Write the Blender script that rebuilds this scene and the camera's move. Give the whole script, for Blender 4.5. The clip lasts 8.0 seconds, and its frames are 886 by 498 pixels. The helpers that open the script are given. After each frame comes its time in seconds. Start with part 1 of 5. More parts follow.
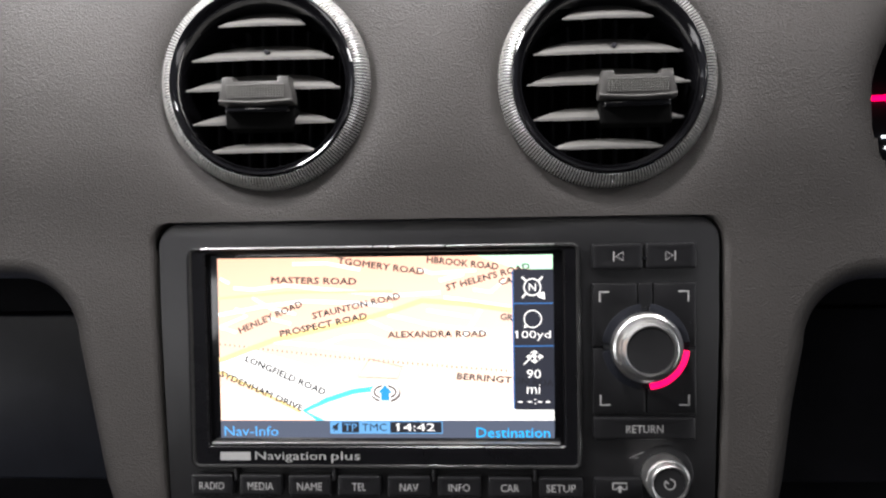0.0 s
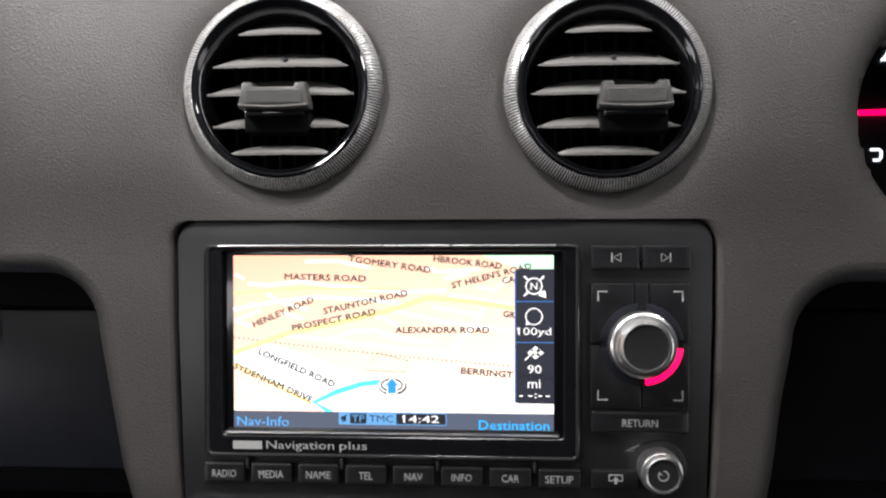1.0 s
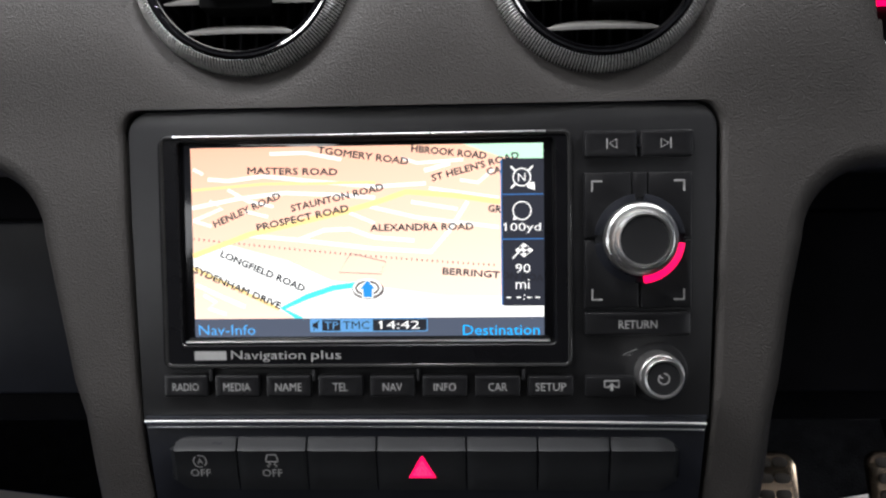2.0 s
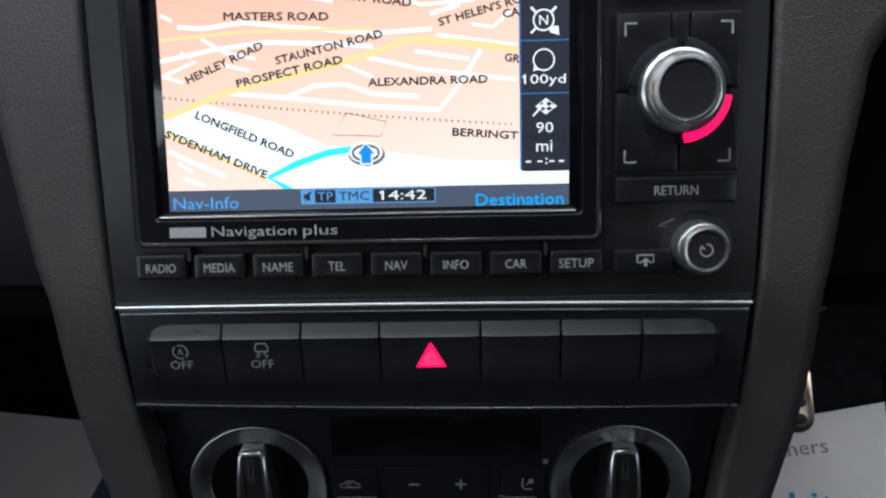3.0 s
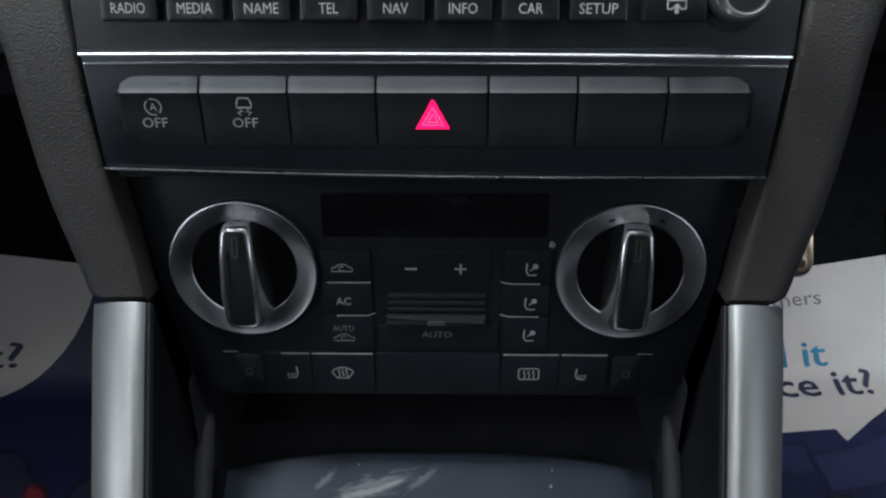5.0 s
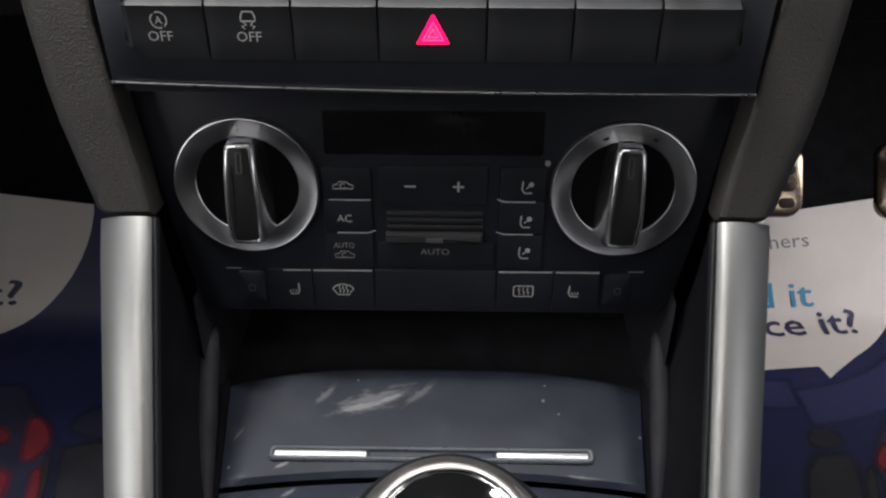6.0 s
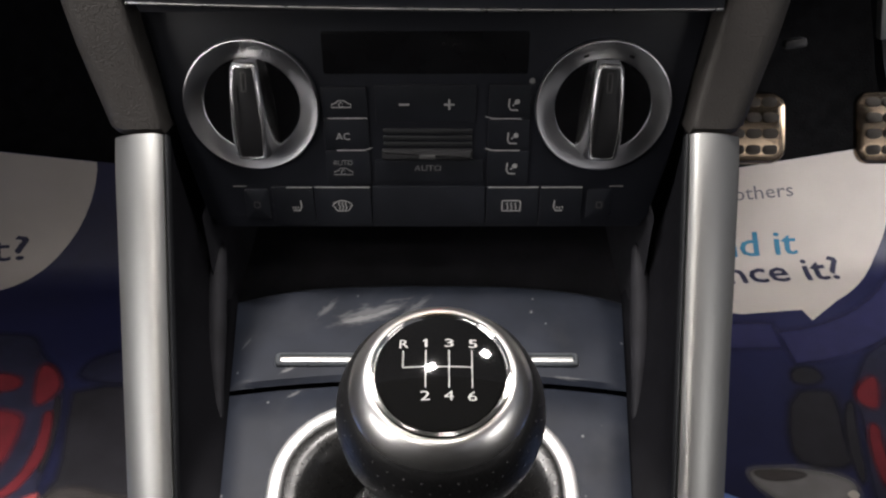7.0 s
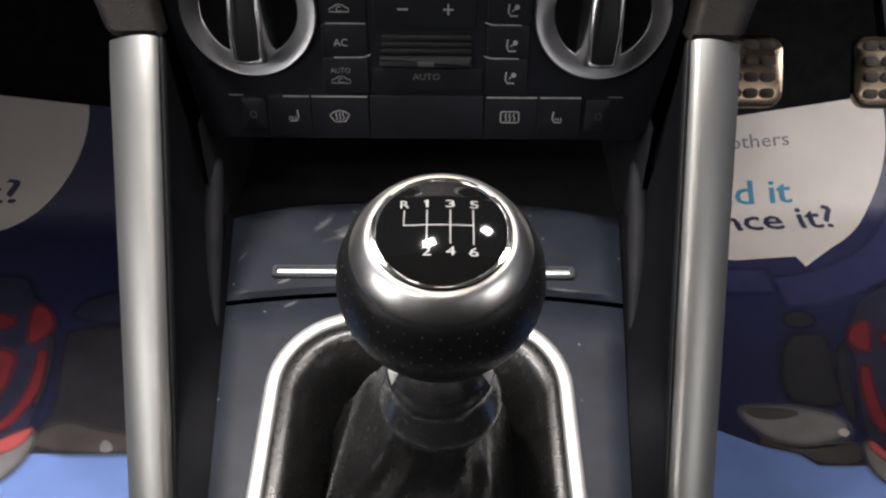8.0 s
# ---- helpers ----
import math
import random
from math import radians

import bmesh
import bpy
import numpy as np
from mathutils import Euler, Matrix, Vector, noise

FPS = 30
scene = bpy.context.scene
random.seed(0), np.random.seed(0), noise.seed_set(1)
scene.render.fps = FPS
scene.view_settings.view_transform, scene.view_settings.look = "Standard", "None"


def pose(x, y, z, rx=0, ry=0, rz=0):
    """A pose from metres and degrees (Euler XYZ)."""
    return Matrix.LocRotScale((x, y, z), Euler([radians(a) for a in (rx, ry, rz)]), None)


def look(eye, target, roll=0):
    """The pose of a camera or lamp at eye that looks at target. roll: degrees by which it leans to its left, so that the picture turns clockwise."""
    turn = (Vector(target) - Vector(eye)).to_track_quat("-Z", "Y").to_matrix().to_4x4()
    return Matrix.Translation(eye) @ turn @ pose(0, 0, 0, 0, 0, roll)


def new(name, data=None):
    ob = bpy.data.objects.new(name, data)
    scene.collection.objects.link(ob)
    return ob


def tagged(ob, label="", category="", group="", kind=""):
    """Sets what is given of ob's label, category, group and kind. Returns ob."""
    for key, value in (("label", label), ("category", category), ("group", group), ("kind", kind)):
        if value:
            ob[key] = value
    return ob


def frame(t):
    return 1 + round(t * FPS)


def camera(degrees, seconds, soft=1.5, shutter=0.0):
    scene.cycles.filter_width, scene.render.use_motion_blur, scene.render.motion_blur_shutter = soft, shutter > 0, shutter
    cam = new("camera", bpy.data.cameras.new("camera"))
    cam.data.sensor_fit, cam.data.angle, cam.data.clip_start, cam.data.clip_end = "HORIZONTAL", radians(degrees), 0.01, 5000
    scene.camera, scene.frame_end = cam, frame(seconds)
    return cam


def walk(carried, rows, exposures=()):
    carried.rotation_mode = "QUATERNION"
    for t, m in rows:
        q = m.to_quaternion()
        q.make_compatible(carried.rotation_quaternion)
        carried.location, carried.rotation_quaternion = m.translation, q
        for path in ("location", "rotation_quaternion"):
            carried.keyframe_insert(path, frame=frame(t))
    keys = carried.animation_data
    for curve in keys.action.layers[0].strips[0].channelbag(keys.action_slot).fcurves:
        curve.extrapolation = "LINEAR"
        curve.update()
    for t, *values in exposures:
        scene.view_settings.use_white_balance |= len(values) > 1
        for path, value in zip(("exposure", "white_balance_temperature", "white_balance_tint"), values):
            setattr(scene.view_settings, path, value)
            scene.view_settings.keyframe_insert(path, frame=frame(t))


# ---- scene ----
cam = camera(57.1, 8.0, soft=2.3)
PATH = [
    (0, (0.027, 0.06, 0.729), (-0.105, 1.914, -0.011), -2.3),
    (0.5, (0.027, 0.056, 0.725), (-0.12, 1.912, -0.004), -2.0),
    (1, (0.025, 0.042, 0.729), (-0.105, 1.909, 0.023), -1.5),
    (1.5, (0.026, 0.042, 0.716), (-0.086, 1.902, -0.01), -1.3),
    (1.7, (0.027, 0.048, 0.705), (-0.079, 1.902, -0.039), -1.5),
    (2.8, (0.016, 0.083, 0.653), (-0.051, 1.868, -0.246), -2.0),
    (3, (0.016, 0.087, 0.648), (-0.058, 1.857, -0.281), -2.1),
    (3.5, (0.011, 0.092, 0.633), (-0.068, 1.818, -0.373), -2.1),
    (4, (0.01, 0.093, 0.616), (-0.055, 1.782, -0.453), -1.9),
    (4.5, (0.01, 0.093, 0.607), (-0.041, 1.748, -0.515), -1.5),
    (5, (0.009, 0.088, 0.595), (-0.032, 1.718, -0.563), -0.6),
    (5.2, (0.007, 0.087, 0.591), (-0.026, 1.702, -0.587), -0.3),
    (6.3, (0.007, 0.061, 0.587), (-0.014, 1.616, -0.67), 0.1),
    (6.5, (0.008, 0.053, 0.585), (-0.012, 1.603, -0.678), -0.2),
    (7, (0.009, 0.036, 0.581), (-0.004, 1.573, -0.698), -0.3),
    (7.5, (0.009, 0.025, 0.572), (0.009, 1.547, -0.725), 0.0),
    (8, (0.007, 0.019, 0.559), (0.012, 1.516, -0.768), 0.5),
]
EXPOSURES = [(0.0, 0.28, 6350, 12), (0.5, 0.18, 6350, 12), (1.0, 0.17, 6350, 12), (1.7, 0.05, 6300, 11), (2.8, -0.42, 5700, 7), (3.5, -0.15, 5500, 3), (4.5, 0.02, 5600, 1), (5.2, 0.21, 5800, 6), (6.3, 0.48, 6550, 11), (7.0, 0.54, 6650, 12), (8.0, 0.52, 6650, 12)]
walk(cam, [(t, look(eye, target, roll)) for t, eye, target, roll in PATH], EXPOSURES)

# ---- world and lamps ----
world = bpy.data.worlds.new("world")
scene.world = world
world.use_nodes = True
wn = world.node_tree
sky = wn.nodes.new("ShaderNodeTexSky")
sky.sky_type, sky.sun_disc = "NISHITA", False
sky.air_density, sky.dust_density = 0.4, 4.0
sky.sun_elevation, sky.sun_rotation = radians(60), radians(180)
wn.nodes["Background"].inputs["Strength"].default_value = 0.038
pale = wn.nodes.new("ShaderNodeHueSaturation")
pale.inputs["Saturation"].default_value = 0.5
wn.links.new(sky.outputs["Color"], pale.inputs["Color"])
wn.links.new(pale.outputs["Color"], wn.nodes["Background"].inputs["Color"])


def area_lamp(name, eye, target, sx, sy, watts, colour=(1, 1, 1), spread=180):
    data = bpy.data.lights.new(name, "AREA")
    data.shape, data.size, data.size_y, data.energy, data.color = "RECTANGLE", sx, sy, watts, colour
    data.spread = radians(spread)
    ob = new(name, data)
    ob.matrix_world = look(eye, target)
    return ob


# unseen lamps added to light stack, console and mats from above and the sides
# two added at the rear roof lining, the second for the left trim's shine
area_lamp("added_rear_lamp", (0.05, -0.12, 1.165), (0.03, 0.10, 0.4), 0.14, 0.08, 0.08, (1.0, 0.95, 0.88), 70)
area_lamp("added_rear_lamp", (-0.46, -0.40, 1.165), (0.0, 0.10, 0.38), 0.24, 0.16, 0.30, (1.0, 0.96, 0.90), 66)
# added in mid-cabin; the first two set the knob cap's highlights
area_lamp("added_overhead_lamp", (-0.035, 0.352, 0.98), (0.0, 0.27, 0.43), 0.038, 0.026, 1.6, (1.0, 0.97, 0.945))
area_lamp("added_overhead_lamp", (0.165, 0.43, 0.97), (0.05, 0.27, 0.43), 0.032, 0.028, 0.65, (1.0, 0.97, 0.945))
area_lamp("added_overhead_lamp", (-0.31, 0.31, 0.97), (-0.12, 0.29, 0.45), 0.13, 0.10, 2.5, (1.0, 0.97, 0.945))
area_lamp("added_overhead_lamp", (0.32, 0.29, 0.95), (0.10, 0.30, 0.45), 0.10, 0.08, 0.6, (1.0, 0.97, 0.945))
# stands in for light at the left side window
area_lamp("side_window_light", (-0.71, 0.30, 0.92), (-0.15, 0.27, 0.30), 0.30, 0.16, 0.22, (0.97, 0.98, 1.0))
# added at assumed open doors: first pair for the knob band, second for mats
area_lamp("added_side_lamp", (-0.73, -0.22, 0.64), (0.0, -0.04, 0.40), 0.34, 0.24, 0.55, (1.0, 0.98, 0.96), 112)
area_lamp("added_side_lamp", (0.73, -0.22, 0.64), (0.0, 0.14, 0.43), 0.34, 0.24, 0.50, (1.0, 0.98, 0.96))
area_lamp("added_side_lamp", (0.735, 0.52, 0.44), (0.33, 0.66, 0.07), 0.2, 0.3, 0.20, (0.98, 0.98, 1.0), 54)
area_lamp("added_side_lamp", (-0.735, 0.10, 0.36), (-0.33, 0.26, 0.05), 0.2, 0.3, 0.20, (0.98, 0.98, 1.0), 62)


# ---- materials ----
def material(name, colour, rough=0.5, metal=0.0, var=0.15, var_scale=60.0, bump=0.0, bump_scale=900.0, bump_kind="NOISE", coat=0.0, spec=0.5, rough_var=0.1):
    """A node material with variation at two scales and fine relief, in metres of the object's own space."""
    mat = bpy.data.materials.new(name)
    mat.use_nodes = True
    n, l = mat.node_tree.nodes, mat.node_tree.links
    b = n["Principled BSDF"]
    b.inputs["Metallic"].default_value = metal
    b.inputs["Coat Weight"].default_value = coat
    b.inputs["Specular IOR Level"].default_value = spec
    co = n.new("ShaderNodeTexCoord")
    big = n.new("ShaderNodeTexNoise")
    big.inputs["Scale"].default_value, big.inputs["Detail"].default_value = var_scale, 5
    l.new(co.outputs["Object"], big.inputs["Vector"])
    ramp = n.new("ShaderNodeMapRange")
    ramp.inputs["From Min"].default_value, ramp.inputs["From Max"].default_value = 0.3, 0.7
    ramp.inputs["To Min"].default_value, ramp.inputs["To Max"].default_value = 1 - var, 1 + var
    l.new(big.outputs["Fac"], ramp.inputs["Value"])
    mul = n.new("ShaderNodeVectorMath")
    mul.operation = "SCALE"
    mul.inputs[0].default_value = colour
    l.new(ramp.outputs["Result"], mul.inputs["Scale"])
    l.new(mul.outputs["Vector"], b.inputs["Base Color"])
    fine = n.new("ShaderNodeTexNoise")
    fine.inputs["Scale"].default_value, fine.inputs["Detail"].default_value = var_scale * 7, 4
    l.new(co.outputs["Object"], fine.inputs["Vector"])
    rr = n.new("ShaderNodeMapRange")
    rr.inputs["To Min"].default_value, rr.inputs["To Max"].default_value = max(0.02, rough - rough_var), min(1, rough + rough_var)
    l.new(fine.outputs["Fac"], rr.inputs["Value"])
    l.new(rr.outputs["Result"], b.inputs["Roughness"])
    if bump:
        tex = n.new("ShaderNodeTexVoronoi" if bump_kind == "CELLS" else "ShaderNodeTexNoise")
        tex.inputs["Scale"].default_value = bump_scale
        if bump_kind == "CELLS":
            tex.feature = "SMOOTH_F1"
            warp = n.new("ShaderNodeTexNoise")
            warp.inputs["Scale"].default_value = bump_scale * 0.35
            l.new(co.outputs["Object"], warp.inputs["Vector"])
            add = n.new("ShaderNodeVectorMath")
            add.operation = "MULTIPLY_ADD"
            add.inputs[1].default_value = (2.2 / bump_scale,) * 3
            l.new(warp.outputs["Color"], add.inputs[0])
            l.new(co.outputs["Object"], add.inputs[2])
            l.new(add.outputs["Vector"], tex.inputs["Vector"])
        else:
            l.new(co.outputs["Object"], tex.inputs["Vector"])
        bm_ = n.new("ShaderNodeBump")
        bm_.inputs["Strength"].default_value, bm_.inputs["Distance"].default_value = bump, 0.0008
        l.new(tex.outputs["Distance" if bump_kind == "CELLS" else "Fac"], bm_.inputs["Height"])
        l.new(bm_.outputs["Normal"], b.inputs["Normal"])
    return mat


def glow(name, colour, strength):
    mat = bpy.data.materials.new(name)
    mat.use_nodes = True
    b = mat.node_tree.nodes["Principled BSDF"]
    b.inputs["Base Color"].default_value = (0.01, 0.01, 0.01, 1)
    b.inputs["Emission Color"].default_value, b.inputs["Emission Strength"].default_value = (*colour, 1), strength
    return mat


GRAIN = material("grained soft plastic", (0.0425, 0.0388, 0.0360), 0.55, var=0.10, var_scale=25, bump=0.42, bump_scale=1500, bump_kind="CELLS")
UNIT = material("satin charcoal plastic", (0.0145, 0.0145, 0.0155), 0.40, var=0.12, bump=0.10, bump_scale=2500)
BUTTON = material("matt button plastic", (0.011, 0.011, 0.012), 0.32, var=0.15, bump=0.06, bump_scale=2200)
GLOSS = material("gloss black plastic", (0.006, 0.006, 0.007), 0.09, var=0.2, rough_var=0.04, coat=0.4)
CAP = material("polished black cap", (0.005, 0.005, 0.005), 0.04, var=0.1, rough_var=0.01)
BEZEL = material("gloss bezel plastic", (0.006, 0.006, 0.007), 0.24, var=0.2, rough_var=0.04, spec=0.22)
PANEL = material("black panel plastic", (0.0118, 0.0130, 0.0178), 0.40, var=0.2, bump=0.06, bump_scale=2200, spec=0.35)
SWITCH = material("black switch plastic", (0.018, 0.019, 0.021), 0.48, var=0.12, bump=0.06, bump_scale=2200, spec=0.4)
SLAT = material("grey vent plastic", (0.125, 0.122, 0.115), 0.45, var=0.10)
# the side walls' shadow is put into this darker black; knee panels share it
WALL = material("shade-darkened black plastic", (0.0075, 0.0075, 0.0092), 0.62, var=0.2, bump=0.1, bump_scale=1800, spec=0.07)
DARK = material("black recess plastic", (0.017, 0.017, 0.0205), 0.7, var=0.3, spec=0.2)
# dark in the knurl's grooves to stand in for shade between the ribs
GROOVE = material("groove shade and dull steel", (0.035, 0.035, 0.035), 0.5, 0.3, var=0.1)
BAND = material("polished satin metal", (0.94, 0.93, 0.91), 0.31, 1.0, var=0.04, var_scale=150, rough_var=0.03)
CHROME = material("bright chrome", (0.80, 0.79, 0.77), 0.10, 1.0, var=0.04, rough_var=0.05)
SATIN = material("satin metal", (0.72, 0.72, 0.71), 0.32, 1.0, var=0.05, var_scale=150, rough_var=0.03)
KNURL = material("knurled chrome", (0.92, 0.91, 0.89), 0.28, 0.68, var=0.05, var_scale=150, rough_var=0.03)
SILVER = material("silver painted trim", (0.37, 0.372, 0.363), 0.43, 0.92, var=0.04, var_scale=30, rough_var=0.03)
LEGEND = material("pale grey print", (0.37, 0.37, 0.365), 0.6, var=0.05)
DIM = material("dim grey print", (0.20, 0.20, 0.20), 0.6, var=0.05)
SOFT = material("soft black gaiter leather", (0.011, 0.0109, 0.0107), 0.29, var=0.25, bump=0.05, bump_scale=900, bump_kind="CELLS", spec=0.65)
KEYCAP = material("black key plastic", (0.0102, 0.0115, 0.0158), 0.48, var=0.2, spec=0.3)
LEATHER = material("black leather", (0.011, 0.011, 0.0115), 0.38, var=0.2, bump=0.12, bump_scale=900, bump_kind="CELLS", spec=0.2)
CARPET = material("black carpet", (0.010, 0.010, 0.011), 0.95, spec=0.08, var=0.3, bump=0.9, bump_scale=500)
LINER = material("grey roof lining", (0.35, 0.35, 0.34), 0.9, var=0.05, bump=0.3)
TRIM = material("dark cabin trim", (0.03, 0.03, 0.03), 0.6, var=0.1, bump=0.2)
RUBBER = material("black rubber", (0.03, 0.022, 0.015), 0.7, var=0.2)
PEDAL = material("worn pedal metal", (0.30, 0.23, 0.165), 0.22, 1.0, var=0.12, rough_var=0.06)
RED = glow("red lamp", (1.0, 0.0, 0.08), 2.2)
GRIP_METAL = material("polished grip metal", (0.80, 0.80, 0.80), 0.25, 1.0, var=0.03, rough_var=0.02)
FRAME_METAL = material("brushed bright metal", (0.90, 0.90, 0.89), 0.40, 0.75, var=0.03, rough_var=0.03)
WHITE_GLOW = glow("white lamp", (0.9, 0.95, 1.0), 1.6)



def spun_metal():
    """Metal turned on a lathe, with its highlights drawn out across the turning marks."""
    mat = material("spun dial metal", (0.43, 0.435, 0.455), 0.31, 1.0, var=0.03, var_scale=150, rough_var=0.01)
    n, l = mat.node_tree.nodes, mat.node_tree.links
    tan = n.new("ShaderNodeTangent")
    tan.direction_type, tan.axis = "RADIAL", "Z"
    b = n["Principled BSDF"]
    b.inputs["Anisotropic"].default_value = 0.85
    l.new(tan.outputs["Tangent"], b.inputs["Tangent"])
    return mat


SPUN = spun_metal()


# rubbed places on the console: across and along in mm, turn, half length and half width in mm, strength
SCUFFS = ((-48, 54, 50, 8, 2.4, 0.25), (-27, 51, 18, 21, 6.5, 0.30), (-31, 48, 14, 14, 3.0, 0.55), (-20, 52, 24, 10, 2.2, 0.55), (-6, 55, 42, 11, 2.6, 0.22), (-62, 19.5, 28, 4.5, 1.3, 0.5), (-58, 7.5, 38, 4.5, 1.4, 0.45), (62, 15, -6, 9, 1.0, 0.3), (-83, 34, 60, 5, 0.9, 0.25), (48, 52, 70, 1.2, 1.0, 0.6))


def tray_material():
    """Blue-grey rubbery plastic with dust specks and pale scuffs."""
    mat = material("dusty console plastic", (0.0143, 0.0177, 0.027), 0.46, var=0.25, var_scale=45, bump=0.08, bump_scale=1800, spec=0.28)
    n, l = mat.node_tree.nodes, mat.node_tree.links
    b = n["Principled BSDF"]
    old = b.inputs["Base Color"].links[0].from_socket
    co = n.new("ShaderNodeTexCoord")
    # scuffs: rubbed streaks, each broken up by stretched noise
    both = None
    for u, v, turn, along, wide, amount in SCUFFS:
        sub = n.new("ShaderNodeMapping")
        sub.vector_type = "TEXTURE"
        sub.inputs["Location"].default_value = (u * 0.001, v * 0.001, 0)
        sub.inputs["Rotation"].default_value = (0, 0, radians(turn))
        sub.inputs["Scale"].default_value = (along * 0.001, wide * 0.001, 1)
        l.new(co.outputs["Object"], sub.inputs["Vector"])
        streak = n.new("ShaderNodeTexNoise")
        streak.noise_dimensions = "2D"
        streak.inputs["Scale"].default_value, streak.inputs["Detail"].default_value = 2.6, 6
        l.new(sub.outputs["Vector"], streak.inputs["Vector"])
        ln = n.new("ShaderNodeVectorMath")
        ln.operation = "LENGTH"
        flatten = n.new("ShaderNodeVectorMath")
        flatten.operation = "MULTIPLY"
        flatten.inputs[1].default_value = (1, 1, 0)
        l.new(sub.outputs["Vector"], flatten.inputs[0])
        l.new(flatten.outputs["Vector"], ln.inputs[0])
        wear = n.new("ShaderNodeMath")
        wear.operation = "MULTIPLY_ADD"
        wear.inputs[1].default_value = -1.5
        l.new(streak.outputs["Fac"], wear.inputs[0])
        l.new(ln.outputs["Value"], wear.inputs[2])
        patch = n.new("ShaderNodeMapRange")
        patch.interpolation_type = "SMOOTHSTEP"
        patch.inputs["From Min"].default_value, patch.inputs["From Max"].default_value = -0.55, 0.25
        patch.inputs["To Min"].default_value, patch.inputs["To Max"].default_value = amount, 0.0
        l.new(wear.outputs["Value"], patch.inputs["Value"])
        if both is None:
            both = patch.outputs["Result"]
        else:
            most = n.new("ShaderNodeMath")
            most.operation = "MAXIMUM"
            l.new(both, most.inputs[0])
            l.new(patch.outputs["Result"], most.inputs[1])
            both = most.outputs["Value"]
    # dust specks
    sp = n.new("ShaderNodeTexVoronoi")
    sp.inputs["Scale"].default_value = 88
    l.new(co.outputs["Object"], sp.inputs["Vector"])
    near = n.new("ShaderNodeMapRange")
    near.inputs["From Min"].default_value, near.inputs["From Max"].default_value = 0.03, 0.07
    near.inputs["To Min"].default_value, near.inputs["To Max"].default_value = 0.7, 0.0
    l.new(sp.outputs["Distance"], near.inputs["Value"])
    mx = n.new("ShaderNodeMath")
    mx.operation = "MAXIMUM"
    l.new(both, mx.inputs[0])
    l.new(near.outputs["Result"], mx.inputs[1])
    haze = n.new("ShaderNodeTexNoise")
    haze.inputs["Scale"].default_value, haze.inputs["Detail"].default_value = 38, 6
    l.new(co.outputs["Object"], haze.inputs["Vector"])
    hz = n.new("ShaderNodeMapRange")
    hz.inputs["From Min"].default_value, hz.inputs["From Max"].default_value = 0.55, 0.8
    hz.inputs["To Max"].default_value = 0.05
    l.new(haze.outputs["Fac"], hz.inputs["Value"])
    mx2 = n.new("ShaderNodeMath")
    mx2.operation = "MAXIMUM"
    l.new(mx.outputs["Value"], mx2.inputs[0])
    l.new(hz.outputs["Result"], mx2.inputs[1])
    mix = n.new("ShaderNodeMix")
    mix.data_type = "RGBA"
    mix.inputs["B"].default_value = (0.30, 0.30, 0.30, 1)
    l.new(mx2.outputs["Value"], mix.inputs["Factor"])
    l.new(old, mix.inputs["A"])
    l.new(mix.outputs["Result"], b.inputs["Base Color"])
    return mat


TRAY = tray_material()

# ---- mesh helpers; local lengths in millimetres ----
MM = 0.001


def thing(name, m, label, category, group=""):
    ob = new(name)
    ob.empty_display_size = 0.02
    ob.matrix_world = m
    return tagged(ob, label, category, group)


def part(name, bm, mat, parent, label="", sharp=32):
    bmesh.ops.recalc_face_normals(bm, faces=bm.faces) if mat is not None else None
    me = bpy.data.meshes.new(name)
    bm.to_mesh(me)
    bm.free()
    me.materials.append(mat)
    me.polygons.foreach_set("use_smooth", [True] * len(me.polygons))
    me.set_sharp_from_angle(angle=radians(sharp))
    ob = new(name, me)
    if parent is not None:
        ob.parent = parent
    return tagged(ob, label) if label else ob


def solid(name, bm, mat, label, category, kind="structure", m=None):
    ob = part(name, bm, mat, None)
    if m is not None:
        ob.matrix_world = m
    return tagged(ob, label, category, "", kind)


def rrect(u0, v0, u1, v1, r, n=6):
    """Rounded rectangle, counter-clockwise; r: one radius or four (lower left, lower right, upper right, upper left)."""
    rs = r if isinstance(r, (tuple, list)) else (r,) * 4
    out = []
    for (cu, cv, a0), rr in zip(((u0, v0, 180), (u1, v0, 270), (u1, v1, 0), (u0, v1, 90)), rs):
        su, sv = (1 if cu == u0 else -1), (1 if cv == v0 else -1)
        for k in range(n):
            a = radians(a0 + 90 * k / (n - 1))
            out.append((cu + su * rr + rr * math.cos(a), cv + sv * rr + rr * math.sin(a)))
    return out


def inset(pts, d):
    out = []
    n = len(pts)
    for i in range(n):
        p, q, r = Vector(pts[i - 1]), Vector(pts[i]), Vector(pts[(i + 1) % n])
        e1 = (q - p).normalized() if (q - p).length > 1e-6 else None
        e2 = (r - q).normalized() if (r - q).length > 1e-6 else None
        e1, e2 = e1 or e2, e2 or e1
        n1, n2 = Vector((-e1.y, e1.x)), Vector((-e2.y, e2.x))
        b = n1 + n2
        b = b.normalized() if b.length > 1e-6 else n1
        out.append(tuple(q + b * d / max(0.5, b.dot(n1))))
    return out


def ring_of(bm, pts, z):
    return [bm.verts.new((u * MM, v * MM, (z(u, v) if callable(z) else z) * MM)) for u, v in pts]


def bridge(bm, a, b):
    n = len(a)
    for i in range(n):
        bm.faces.new((a[i], a[(i + 1) % n], b[(i + 1) % n], b[i]))


